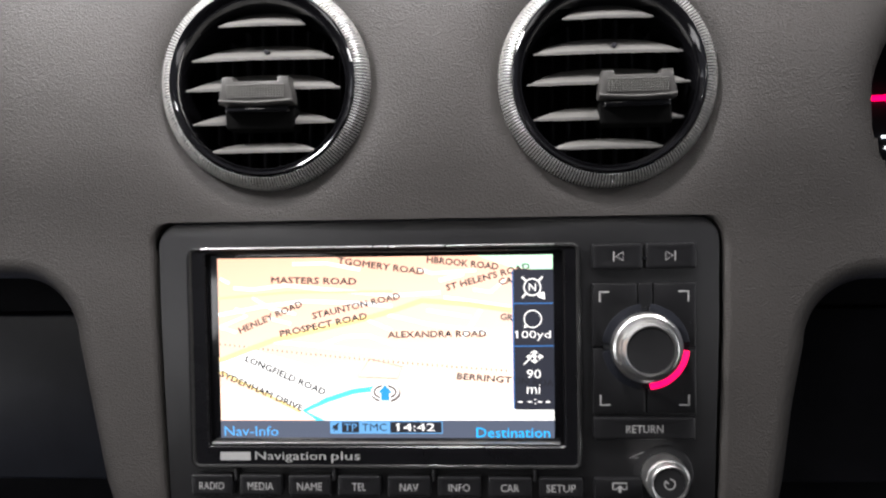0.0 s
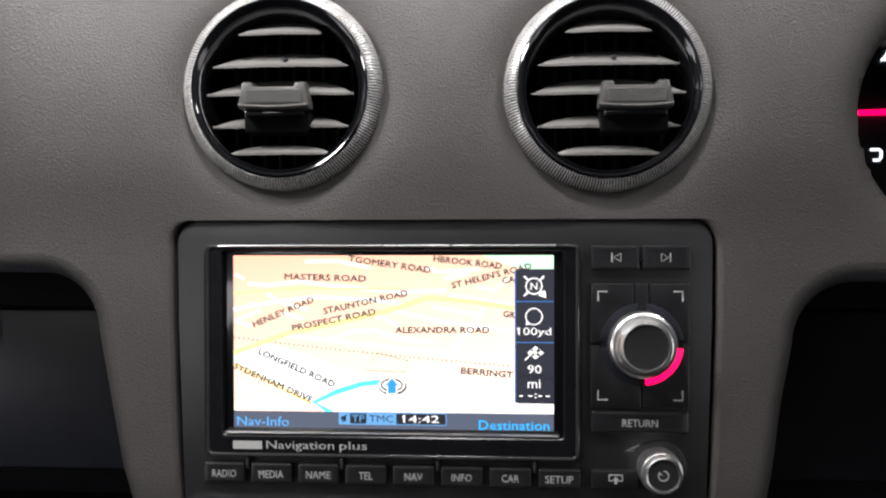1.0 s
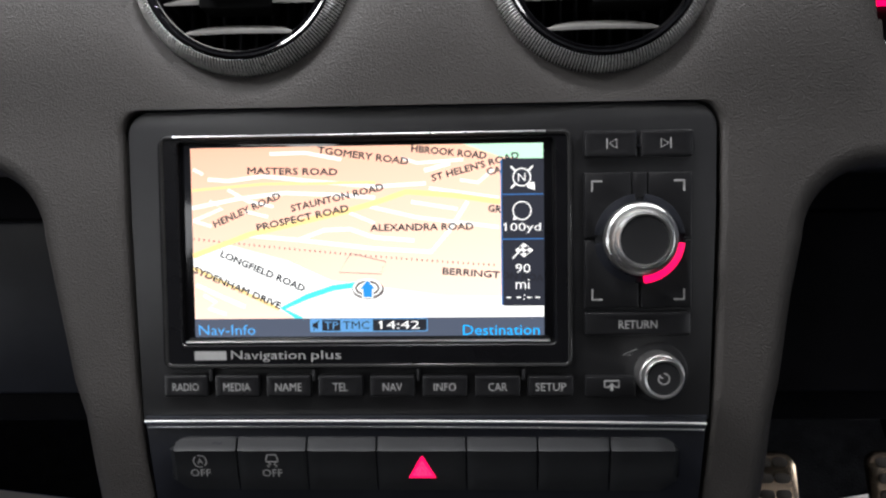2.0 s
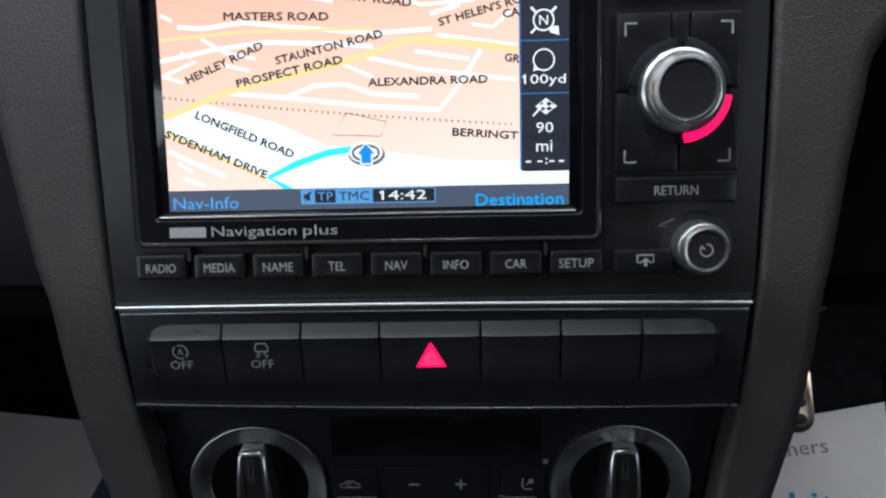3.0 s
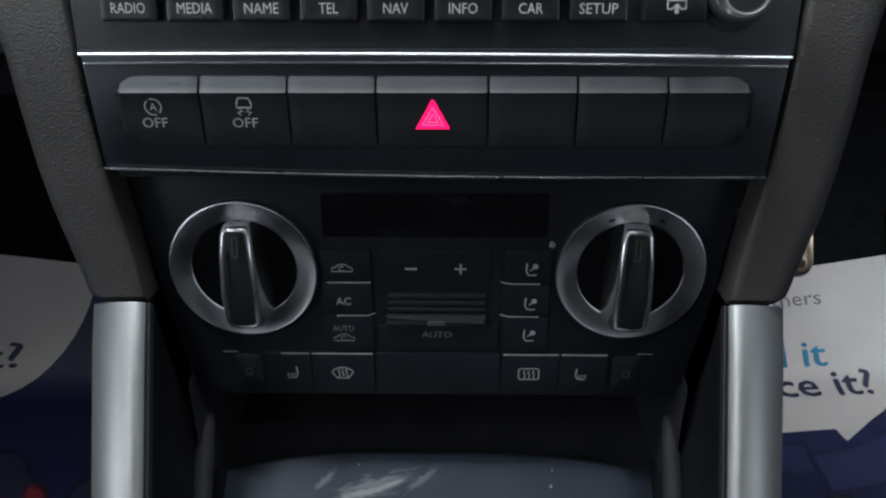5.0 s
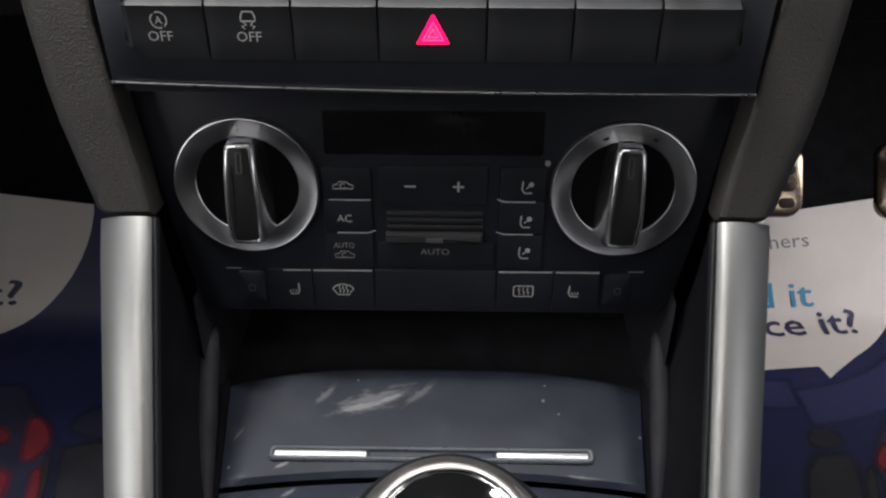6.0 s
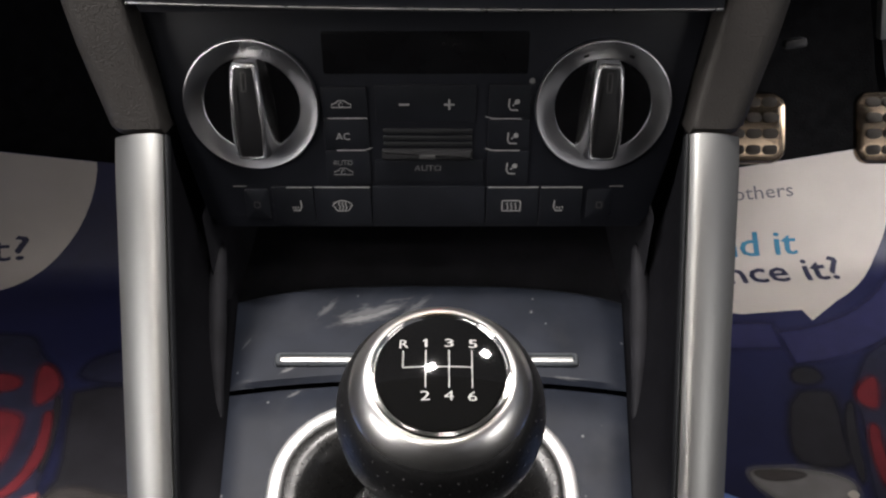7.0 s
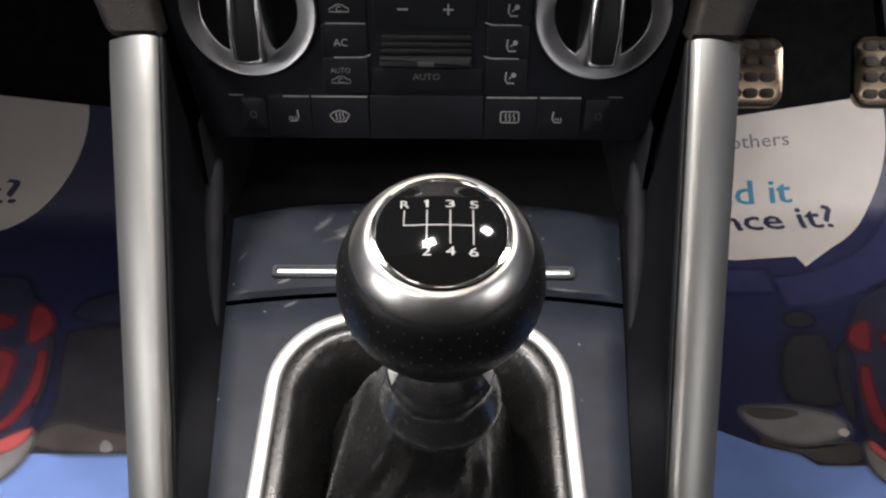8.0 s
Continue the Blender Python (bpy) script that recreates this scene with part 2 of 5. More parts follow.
def slab(pts, z0, z1, r=0.5, bm=None, dish=0.0):
    """A plate with rounded upper edge; dish lowers or raises its middle."""
    bm = bm or bmesh.new()
    rings = [ring_of(bm, pts, z0), ring_of(bm, pts, z1 - r), ring_of(bm, inset(pts, 0.3 * r), z1 - 0.3 * r), ring_of(bm, inset(pts, r), z1)]
    for a, b in zip(rings, rings[1:]):
        bridge(bm, a, b)
    if dish:
        c = Vector((0, 0))
        for p in pts:
            c += Vector(p) / len(pts)
        last = rings[-1]
        for k in (0.75, 0.45, 0.15):
            nxt = [bm.verts.new((c.x * MM + (v.co.x - c.x * MM) * k, c.y * MM + (v.co.y - c.y * MM) * k, (z1 + dish * (1 - k * k)) * MM)) for v in rings[-1]]
            bridge(bm, last, nxt)
            last = nxt
        bm.faces.new(last)
    else:
        bm.faces.new(rings[-1])
    bm.faces.new(list(reversed(rings[0])))
    return bm


def frame_slab(outer, inner, z0, z1, r=0.6, depth=None):
    """A plate with an opening; both outlines have the same number of points."""
    bm = bmesh.new()
    d = z0 if depth is None else depth
    rings = [ring_of(bm, outer, z0), ring_of(bm, outer, z1 - r), ring_of(bm, inset(outer, r), z1), ring_of(bm, inset(inner, -r * 0.7), z1), ring_of(bm, inner, z1 - r * 0.7), ring_of(bm, inner, d)]
    for a, b in zip(rings, rings[1:]):
        bridge(bm, a, b)
    return bm


def flat(pts, z, bm=None):
    bm = bm or bmesh.new()
    bm.faces.new(ring_of(bm, pts, z))
    return bm


def lathe(prof, seg=64, cu=0.0, cv=0.0, bm=None, teeth=0.0, tooth_rows=()):
    """Revolves (r, z) pairs round the local z axis; teeth: depth of knurling on the rows named."""
    bm = bm or bmesh.new()
    last = None
    for k, (r, z) in enumerate(prof):
        if r < 1e-6:
            row = [bm.verts.new((cu * MM, cv * MM, z * MM))]
        else:
            row = []
            for i in range(seg):
                a = math.tau * i / seg
                rr = r - (teeth if (k in tooth_rows and i % 2) else 0)
                row.append(bm.verts.new(((cu + rr * math.cos(a)) * MM, (cv + rr * math.sin(a)) * MM, z * MM)))
        if last:
            if len(row) == 1:
                for i in range(seg):
                    bm.faces.new((last[i], last[(i + 1) % seg], row[0]))
            elif len(last) == 1:
                for i in range(seg):
                    bm.faces.new((last[0], row[(i + 1) % seg], row[i]))
            else:
                bridge(bm, last, row)
        last = row
    return bm


def stroke(pts, w, z, bm=None, closed=False):
    """A flat ribbon of width w along a line."""
    bm = bm or bmesh.new()
    n = len(pts)
    zf = z if callable(z) else (lambda u, v: z)
    left, right = [], []
    for i in range(n):
        p = Vector(pts[i - 1] if (i or closed) else pts[i])
        q = Vector(pts[(i + 1) % n] if (i < n - 1 or closed) else pts[i])
        d = (q - p).normalized()
        nn = Vector((-d.y, d.x)) * w / 2
        for row, s in ((left, 1), (right, -1)):
            c = Vector(pts[i]) + nn * s
            row.append(bm.verts.new((c.x * MM, c.y * MM, zf(c.x, c.y) * MM)))
    for i in range(n if closed else n - 1):
        j = (i + 1) % n
        bm.faces.new((right[i], right[j], left[j], left[i]))
    return bm


def arc(cu, cv, r, a0, a1, n=24, ratio=1.0):
    return [(cu + r * math.cos(radians(a0 + (a1 - a0) * k / (n - 1))), cv + ratio * r * math.sin(radians(a0 + (a1 - a0) * k / (n - 1)))) for k in range(n)]


def sweep(path, section, bm=None, up=None):
    """Lofts a closed section (across, height) along world or local points in metres; up gives the height direction."""
    bm = bm or bmesh.new()
    last = None
    for i, p in enumerate(path):
        p = Vector(p)
        d = (Vector(path[min(i + 1, len(path) - 1)]) - Vector(path[max(i - 1, 0)])).normalized()
        h = Vector(up) if up else Vector((0, 0, 1))
        side = d.cross(h).normalized()
        h = side.cross(d).normalized()
        sec = section(i / (len(path) - 1)) if callable(section) else section
        row = [bm.verts.new(p + side * a * MM + h * b * MM) for a, b in sec]
        if last:
            bridge(bm, last, row)
        else:
            bm.faces.new(list(reversed(row)))
        last = row
    bm.faces.new(last)
    return bm


def lettering(body, u, v, w, h, z, mat, parent, turn=0.0, name="legend", shape=None, fat=0.0):
    """Letters of the built-in font, middle at (u, v), fitted to w by h (w None: in proportion). shape maps each place to another."""
    cu = bpy.data.curves.new("letters", "FONT")
    cu.body, cu.resolution_u = body, 2
    tmp = new("letters", cu)
    bpy.context.view_layer.update()
    me = bpy.data.meshes.new_from_object(tmp.evaluated_get(bpy.context.evaluated_depsgraph_get()))
    bpy.data.objects.remove(tmp)
    bpy.data.curves.remove(cu)
    me.name = name
    if shape:
        bm = bmesh.new()
        bm.from_mesh(me)
        ys = [x.co.y for x in bm.verts]
        for k in range(1, 12):
            bmesh.ops.bisect_plane(bm, geom=bm.verts[:] + bm.edges[:] + bm.faces[:], plane_co=(0, min(ys) + (max(ys) - min(ys)) * k / 12, 0), plane_no=(0, 1, 0))
        bm.to_mesh(me)
        bm.free()
    co = np.array([x.co for x in me.vertices])
    lo, hi = co.min(0), co.max(0)
    sy = h / (hi[1] - lo[1])
    sx = w / (hi[0] - lo[0]) if w else sy
    c, s = math.cos(radians(turn)), math.sin(radians(turn))
    for x in me.vertices:
        a, b = (x.co.x - (lo[0] + hi[0]) / 2) * sx, (x.co.y - (lo[1] + hi[1]) / 2) * sy
        a, b = u + a * c - b * s, v + a * s + b * c
        x.co = shape(a, b) if shape else (a * MM, b * MM, (z(a, b) if callable(z) else z) * MM)
    if fat:
        bm, out = bmesh.new(), bmesh.new()
        bm.from_mesh(me)
        for k, (du, dv) in enumerate(((0, 0), (fat, 0), (-fat, 0), (0, fat), (0, -fat))):
            cp = [out.verts.new(x.co + Vector((du * MM, dv * MM, 0.003 * MM * k))) for x in bm.verts]
            bm.verts.index_update()
            for f in bm.faces:
                out.faces.new([cp[x.index] for x in f.verts])
        out.to_mesh(me)
        bm.free()
        out.free()
    me.materials.append(mat)
    ob = new(name, me)
    ob.parent = parent
    return ob


# planes of the centre stack: local x across, y up the face, z out of it
FACE = pose(0, 0.343, 0.5085, 70)
STRIP = pose(0, 0.3365, 0.4875, 76.6)
CLIMATE = pose(0, 0.335, 0.411, 79.5)
TUNNEL = pose(0, 0.260, 0.306, 7.1)

# ---- cabin shell ----
def box(x0, y0, z0, x1, y1, z1, bm=None):
    bm = bm or bmesh.new()
    m = Matrix.LocRotScale(((x0 + x1) / 2, (y0 + y1) / 2, (z0 + z1) / 2), None, (x1 - x0, y1 - y0, z1 - z0))
    bmesh.ops.create_cube(bm, size=1.0, matrix=m)
    return bm


solid("floor", box(-0.75, -1.6, 0.0, 0.75, 1.0, 0.044), CARPET, "black carpeted cabin floor", "floor")
solid("ceiling", box(-0.72, -1.6, 1.18, 0.72, 0.36, 1.22), LINER, "pale grey fabric roof lining", "ceiling")
# unseen side walls; the doorways are assumed, to suit the added side lamps
solid("wall_west", box(-0.78, 0.62, 0.0, -0.74, 1.0, 0.76, box(-0.78, -1.6, 0.0, -0.74, -0.60, 0.76)), TRIM, "unseen dark side trim with an assumed doorway", "wall")
solid("wall_east", box(0.74, 0.62, 0.0, 0.78, 1.0, 0.76, box(0.74, -1.6, 0.0, 0.78, -0.60, 0.76)), TRIM, "unseen dark side trim with an assumed doorway", "wall")
# unseen; its full height keeps rear light out of the bezel's reflection
solid("wall_south", box(-0.74, -1.64, 0.0, 0.74, -1.6, 1.18), TRIM, "unseen dark wall closing the back of the cabin", "wall")
bulk = bmesh.new()
for x0, x1 in ((-0.74, -0.12), (0.12, 0.74)):
    rows = []
    for y, z in ((0.64, 0.030), (0.70, 0.052), (0.80, 0.135), (0.86, 0.25), (0.91, 0.45), (0.93, 0.72)):
        rows.append([bulk.verts.new((x0 + (x1 - x0) * k / 6, y, z)) for k in range(7)])
    for a, b in zip(rows, rows[1:]):
        for k in range(6):
            bulk.faces.new((a[k], a[k + 1], b[k + 1], b[k]))
wall_north = solid("wall_north", bulk, CARPET, "black carpeted toe boards and bulkhead", "wall")
wall_north.modifiers.new("thickness", "SOLIDIFY").thickness = 0.012

# ---- dashboard: one moulding with two legs beside the stack ----
VENTS = ((-70.2, 171.0, -0.6), (73.4, 169.6, 10.4))
GAUGE = (237.5, 157.0)


def rise(u, v):
    """How far the moulding stands off the face plane."""
    n = -max(0.0, v - 150) ** 2 / 700 - max(0.0, -u - 150) ** 2 / 520
    swell = min(1.0, max(0.0, (v - 98) / 50))
    n += 3.0 * swell * swell * (3 - 2 * swell)
    for cu, cv, _ in VENTS:
        r = math.hypot(u - cu, v - cv)
        n -= 6.5 * math.exp(-max(0.0, r - 42) / 7.5)
    n -= 7.0 * math.exp(-max(0.0, math.hypot(u - GAUGE[0], v - GAUGE[1]) - 56) / 7.0)
    return n


def outer_edge(v):
    """Half width of the moulding below the dashboard's lower edge."""
    if v >= 98:
        return 309.0
    if v > 62:
        return 194 - math.sqrt(max(0, 36 ** 2 - (v - 62) ** 2))
    return 142.2 + (v + 28) * (158 - 142.2) / 90


def inner_edge(v):
    top, r = 112.8, 10.0
    side = 117.4 + min(max(v + 15, 0), 85) * 0.0315
    if v > top - r:
        return side - (r - math.sqrt(max(0, r * r - (v - top + r) ** 2)))
    return side


def settle(side, v):
    """How far the fascia hangs lower beside the driver's footwell, and how much slimmer its leg is there."""
    if side < 0:
        return 0.0, 0.0
    low = min(1.0, max(0.0, (112.8 - v) / 14)) * min(1.0, max(0.0, v / 60))
    return -4.0 * low, (-3.5 * min(1.0, max(0.0, (v + 25) / 60)) if v < 98 else 0.0)


def to_world(m, u, v, n):
    return m @ Vector((u * MM, v * MM, n * MM))


dash = thing("dashboard", Matrix(), "dark grey grained soft plastic dashboard framing the centre stack", "dashboard")
bm = bmesh.new()
# upper sheet with openings for vents and gauges
us = [-300 + 3 * k for k in range(201)]
vs = [112.8 + 3 * k for k in range(52)]
grid = {}


def gridv(i, j):
    if (i, j) not in grid:
        grid[i, j] = bm.verts.new(to_world(FACE, us[i], vs[j], rise(us[i], vs[j])))
    return grid[i, j]


for j in range(len(vs) - 1):
    for i in range(len(us) - 1):
        cu, cv = us[i] + 1.5, vs[j] + 1.5
        if any(math.hypot(cu - a, cv - b) < 41.0 for a, b, _ in VENTS) or math.hypot(cu - GAUGE[0], cv - GAUGE[1]) < 58.0:
            continue
        bm.faces.new((gridv(i, j), gridv(i + 1, j), gridv(i + 1, j + 1), gridv(i, j + 1)))
# legs: rows from the sheet's lower edge down to the silver trims, with a rounded outer edge
rows_v = [112.8 - 0.35 * k * k for k in range(6)] + [102, 100, 98.0, 97.98, 97.8, 97.2, 96, 94.5, 92, 89, 85, 80, 74, 68, 62] + [62 - 6.2 * k for k in range(1, 11)]
lower = [(0.3382, 0.4945, 116.6, 143.0), (0.3345, 0.474, 115.2, 142.0), (0.3305, 0.455, 113.2, 140.2), (0.3275, 0.440, 111.2, 138.0), (0.3248, 0.424, 109.0, 134.8), (0.3205, 0.4075, 107.2, 130.6), (0.3228, 0.4034, 107.0, 129.6)]
for side in (-1, 1):
    last = None
    stations = [(None, v) for v in rows_v] + [(q, None) for q in lower]
    for q, v in stations:
        if q is None:
            dv, du = settle(side, v)
            ui, uo, rnd = inner_edge(v), outer_edge(v) + du, 9.0
            put = lambda u, n, v=v + dv: to_world(FACE, side * u, v, n + rise(side * u, v))
        else:
            ui, uo, rnd = q[2], q[3], 9.0
            tilt = radians(12)
            put = lambda u, n, q=q: Vector((side * u * MM, q[0] - n * MM * math.cos(tilt), q[1] + n * MM * math.sin(tilt)))
        row = [put(ui + 0.6, -14), put(ui + 0.6, -2.2), put(ui + 0.9, -1.0), put(ui + 1.8, -0.25), put(ui + 3.2, 0)]
        for k in range(1, 49):
            row.append(put(ui + 3.2 + (uo - rnd - ui - 3.2) * k / 48, 0))
        if q is not None or v <= 62:
            for k in range(1, 7):
                a = radians(90 * k / 6)
                row.append(put(uo - rnd + rnd * math.sin(a), -rnd * (1 - math.cos(a))))
            row.append(put(uo, -45))
        row = [bm.verts.new(p) for p in row]
        if last and len(last) < len(row):
            for k in range(len(last) - 1):
                bm.faces.new((last[k], last[k + 1], row[k + 1], row[k]))
        elif last and not (q is None and abs(v - 97.98) < 1e-6):
            for k in range(len(row) - 1):
                bm.faces.new((last[k], last[k + 1], row[k + 1], row[k]))
        last = row
    # rounded edge round the corner and along the dashboard's lower edge
    prev = None
    line = [(185 - 27 * math.cos(radians(a)), 62 + 27 * math.sin(radians(a)), -math.cos(radians(a)), math.sin(radians(a))) for a in range(0, 91, 6)] + [(185 + 115 * k / 20, 89.0, 0.0, 1.0) for k in range(1, 21)]
    for u, v, mu, mv in line:
        row = []
        for s in range(8):
            a = radians(90 * min(s, 6) / 6)
            off = 9 * (1 - math.sin(a))
            uu, vv = u + mu * off + (-3.5 if side > 0 else 0.0), v + mv * off - (4.0 if side > 0 else 0.0)
            row.append(bm.verts.new(to_world(FACE, side * uu, vv, rise(side * uu, vv) - 9 * (1 - math.cos(a)) - (40 if s == 7 else 0))))
        if prev:
            for s in range(7):
                bm.faces.new((prev[s], prev[s + 1], row[s + 1], row[s]))
        prev = row
part("fascia", bm, GRAIN, dash)
# top of the dashboard towards the windscreen
bm = bmesh.new()
prev = None
top_v = vs[-1]
for y_off, z_off in ((0, 0), (0.02, 0.012), (0.06, 0.02), (0.2, 0.03), (0.5, 0.02)):
    row = []
    for u in range(-300, 301, 50):
        p = to_world(FACE, u, top_v, rise(u, top_v))
        row.append(bm.verts.new((p.x * (1 + 2.4 * min(y_off, 0.6)), p.y + y_off, p.z + z_off)))
    if prev:
        for k in range(len(row) - 1):
            bm.faces.new((prev[k], prev[k + 1], row[k + 1], row[k]))
    prev = row
part("dashboard_top", bm, TRIM, dash)
# unseen plain dashboard ends towards the doors; they keep lamp light off the mats
for side in (-1, 1):
    bm = slab(rrect(min(side * 296, side * 738), 92, max(side * 296, side * 738), 262, 6), -110, -46, 5)
    part("dashboard_end", bm, GRAIN, dash).matrix_parent_inverse = FACE
# knee panels set back under the dashboard
for side in (-1, 1):
    for k, (v0, v1, n0, mat) in enumerate(((68, 92, -64, WALL), (-17, 68, -58, PANEL if side < 0 else WALL), (-34, -17, -72, WALL))):
        bm = bmesh.new()
        slab(rrect(min(side * 120, side * 735), v0, max(side * 120, side * 735), v1 - 0.6, 1.6), n0 - 12, n0, 1.5, bm)
        ob = part(("under_edge", "glovebox_lid" if side < 0 else "knee_panel", "lower_panel")[k], bm, mat, dash)
        ob.matrix_parent_inverse = FACE
        if k == 1 and side < 0:
            latch = slab(rrect(-268, 47, -237.5, 68, 3.0), -4, 1.2, 1.0)
            bmesh.ops.translate(latch, verts=latch.verts, vec=(0, 0, -58 * MM))
            part("latch", latch, CHROME, ob, "bright latch handle")

# ---- instrument binnacle ----
cluster = thing("instrument_cluster", FACE @ pose(GAUGE[0] * MM, GAUGE[1] * MM, 0), "black round gauge with a red needle, sunk in the dashboard", "gauge")
part("hood", lathe([(65, -2.6), (61.5, -3.1), (59, -4.3), (57, -6.0), (55.2, -9), (54.2, -13), (53.6, -25)], 72), GRAIN, cluster)
part("tunnel", lathe([(53.8, -24), (53.4, -40), (53, -112)], 72), DARK, cluster)
part("dial", lathe([(53.5, -111.5), (48, -110), (0, -110)], 64), PANEL, cluster)
part("needle", slab([(-24, 15.0), (20, 15.4), (20, 18.6), (-24, 17.6)], -108, -106, 0.4), RED, cluster, "lit red needle")
part("mark", stroke([(-5.1, -3.8), (-0.1, -3.8), (0.9, -4.8), (0.7, -8.6), (-0.3, -9.6), (-3.5, -9.6)], 1.6, -109), WHITE_GLOW, cluster, "lit white figure")
part("mark", flat([(0.3, 45.0), (6.5, 45.6), (5.7, 52.0), (4.1, 51.6), (1.5, 47.0), (0.3, 46.4)], -109), WHITE_GLOW, cluster, "lit white figure")


# ---- air vents ----
DROP = -4.0


def air_vent(cu, cv, slide):
    vent = thing("air_vent", FACE @ pose(cu * MM, cv * MM, 0), "round air vent with a knurled chrome ring and black louvres", "air vent", "centre air vents")
    ring = part("ring", lathe([(44.6, -14), (44.6, -3.0), (44.0, -1.4), (39.8, 3.9), (39.2, 5.0)], 120), GROOVE, vent, "knurled chrome ring")
    bm = bmesh.new()
    prof = ((45.3, -6.0), (45.3, -3.0), (45.1, -1.1), (44.4, 1.0), (43.2, 2.9), (41.8, 4.3), (40.3, 5.0), (39.5, 5.0))
    prev = None
    for r, z in prof:
        row = []
        for k in range(208):
            for da, dr in ((-0.29, -0.9), (-0.17, 0.0), (0.17, 0.0), (0.29, -0.9)):
                a = math.tau * (k + da) / 208
                row.append(bm.verts.new(((r + dr) * MM * math.cos(a), (r + dr) * MM * math.sin(a), (z + 0.5 * dr) * MM)))
        if prev:
            for i in range(832):
                j = (i + 1) % 832
                bm.faces.new((prev[i], prev[j], row[j], row[i])).material_index = 1 if i % 4 == 3 else 0
        prev = row
    part("knurl", bm, KNURL, ring, "fine bright ribs", sharp=24).data.materials.append(GROOVE)
    # the barrel points lower than the ring, so its mouth is sheared
    bm = lathe([(39.6, 4.6), (39.2, 5.7), (38.6, 6.1), (37.9, 5.8), (36.9, 4.6), (36.3, 4.0), (35.9, 4.5), (35.5, 4.5), (35.2, 3.8), (35.1, 2.0), (35.0, -34)], 96)
    for v in bm.verts:
        v.co.y += DROP * MM * min(1.0, max(0.0, (5.6 - v.co.z / MM) / 7))
    part("liner", bm, GLOSS, vent, "gloss black inner ring")
    part("duct", lathe([(35.2, -33.5), (0, -33.5)], 48, 0.0, DROP), DARK, vent)
    for k in range(9):
        u = -28 + 7 * k
        h = math.sqrt(34 ** 2 - u * u)
        part("vane", slab(rrect(u - 0.6, DROP - h, u + 0.6, DROP + h, 0.5, 3), -33, -22, 0.3), DARK, vent)
    for v in (27.9, 13.7, 1.3, -13.0, -24.8):
        bm = bmesh.new()
        w0 = math.sqrt(33.9 ** 2 - v * v) - 0.8
        into = Vector((0, math.sin(radians(26)), -math.cos(radians(26))))
        prof = ((0.0, -0.7), (0.0, 0.5), (0.08, 0.85), (1.0, 0.7), (1.0, -0.5), (0.07, -1.1))
        prev = None
        for k in range(21):
            s = -1 + 2 * k / 20
            deep = (16.5 if v > 0 else 11.0 if v > -20 else 6.5) * (1 - abs(s) ** 3.2) + 1.0
            row = []
            for d, hgt in prof:
                p = Vector((s * w0 * (1 - 0.05 * d), DROP + v + hgt * (1 - 0.6 * s ** 6), 5.4 - 2.6 * s * s)) + into * d * deep
                row.append(bm.verts.new(p * MM))
            if prev:
                bridge(bm, prev, row)
            else:
                bm.faces.new(row)
            prev = row
        bm.faces.new(list(reversed(prev)))
        part("louvre", bm, SLAT, vent)
    part("pin", lathe([(1.0, 1), (1.0, 5.2), (0.0, 5.3)], 12, 2.3, 12.4), DARK, vent)
    # sliding tab on the middle louvre
    y0 = -3.8
    low = [(slide - 15.4 + 30.8 * k / 10, y0 - 6.1 - 0.9 * (1 - ((k - 5) / 5) ** 2)) for k in range(11)]
    tab = part("tab", slab(low + [(slide + 15.6, y0 - 4.3), (slide + 14.6, y0 + 0.8), (slide + 13.8, y0 + 4.9), (slide + 9.4, y0 + 4.9), (slide + 8.8, y0 + 3.1), (slide - 8.8, y0 + 3.1), (slide - 9.4, y0 + 4.9), (slide - 13.8, y0 + 4.9), (slide - 14.6, y0 + 0.8), (slide - 15.6, y0 - 4.3)], 4.5, 12.5, 1.4), material("dark tab plastic", (0.060, 0.058, 0.055), 0.42), vent, "grey sliding tab")
    part("stem", slab(rrect(slide - 14.6, y0 - 16.0, slide + 14.6, y0 - 6.6, 1.5), -8, 6.2, 1.0), material("black carrier plastic", (0.004, 0.004, 0.004), 0.9, spec=0.1), vent, "black carrier of the tab")
    bm = bmesh.new()
    for r in range(6):
        for c in range(22):
            u, v = slide - 11.6 + c * 1.105, y0 - 3.6 + r * 0.95
            slab(rrect(u - 0.38, v - 0.33, u + 0.38, v + 0.33, 0.1, 2), 12.3, 12.95, 0.15, bm)
    part("grip", bm, SLAT, tab, "fine ribbed grip")
    part("lip", slab(rrect(slide - 13.2, y0 - 9.6, slide + 13.2, y0 - 7.0, 1.0), 4, 11.0, 0.8), GLOSS, tab)
    part("edge", slab([(u, v + 0.9) for u, v in low] + [(u, v + 1.7) for u, v in reversed(low)], 11.0, 12.9, 0.3), SLAT, tab, "pale lower edge")
    return vent


for a, b, c in VENTS:
    air_vent(a, b, c)

# ---- navigation unit ----
nav = thing("navigation_unit", FACE, "charcoal car navigation unit with a lit colour map screen and buttons", "car stereo")
outline = [(-116.4, -15.2), (116.4, -15.2), (118.8, 68)] + [(109.0 + 10 * math.cos(radians(a)), 102.3 + 10 * math.sin(radians(a))) for a in range(0, 91, 15)] + [(-109.0 - 10 * math.sin(radians(a)), 102.3 + 10 * math.cos(radians(a))) for a in range(0, 91, 15)] + [(-118.8, 68)]
part("surround", slab(outline, -16, -1.6, 1.0), UNIT, nav)
bezel = part("display_bezel", frame_slab(rrect(-106, 6.7, 61.6, 101.4, 4.0), rrect(-97.6, 16.6, 54.4, 98.8, 1.6), -1.7, 1.2, 0.9, -1.5), BEZEL, nav, "gloss black display bezel")
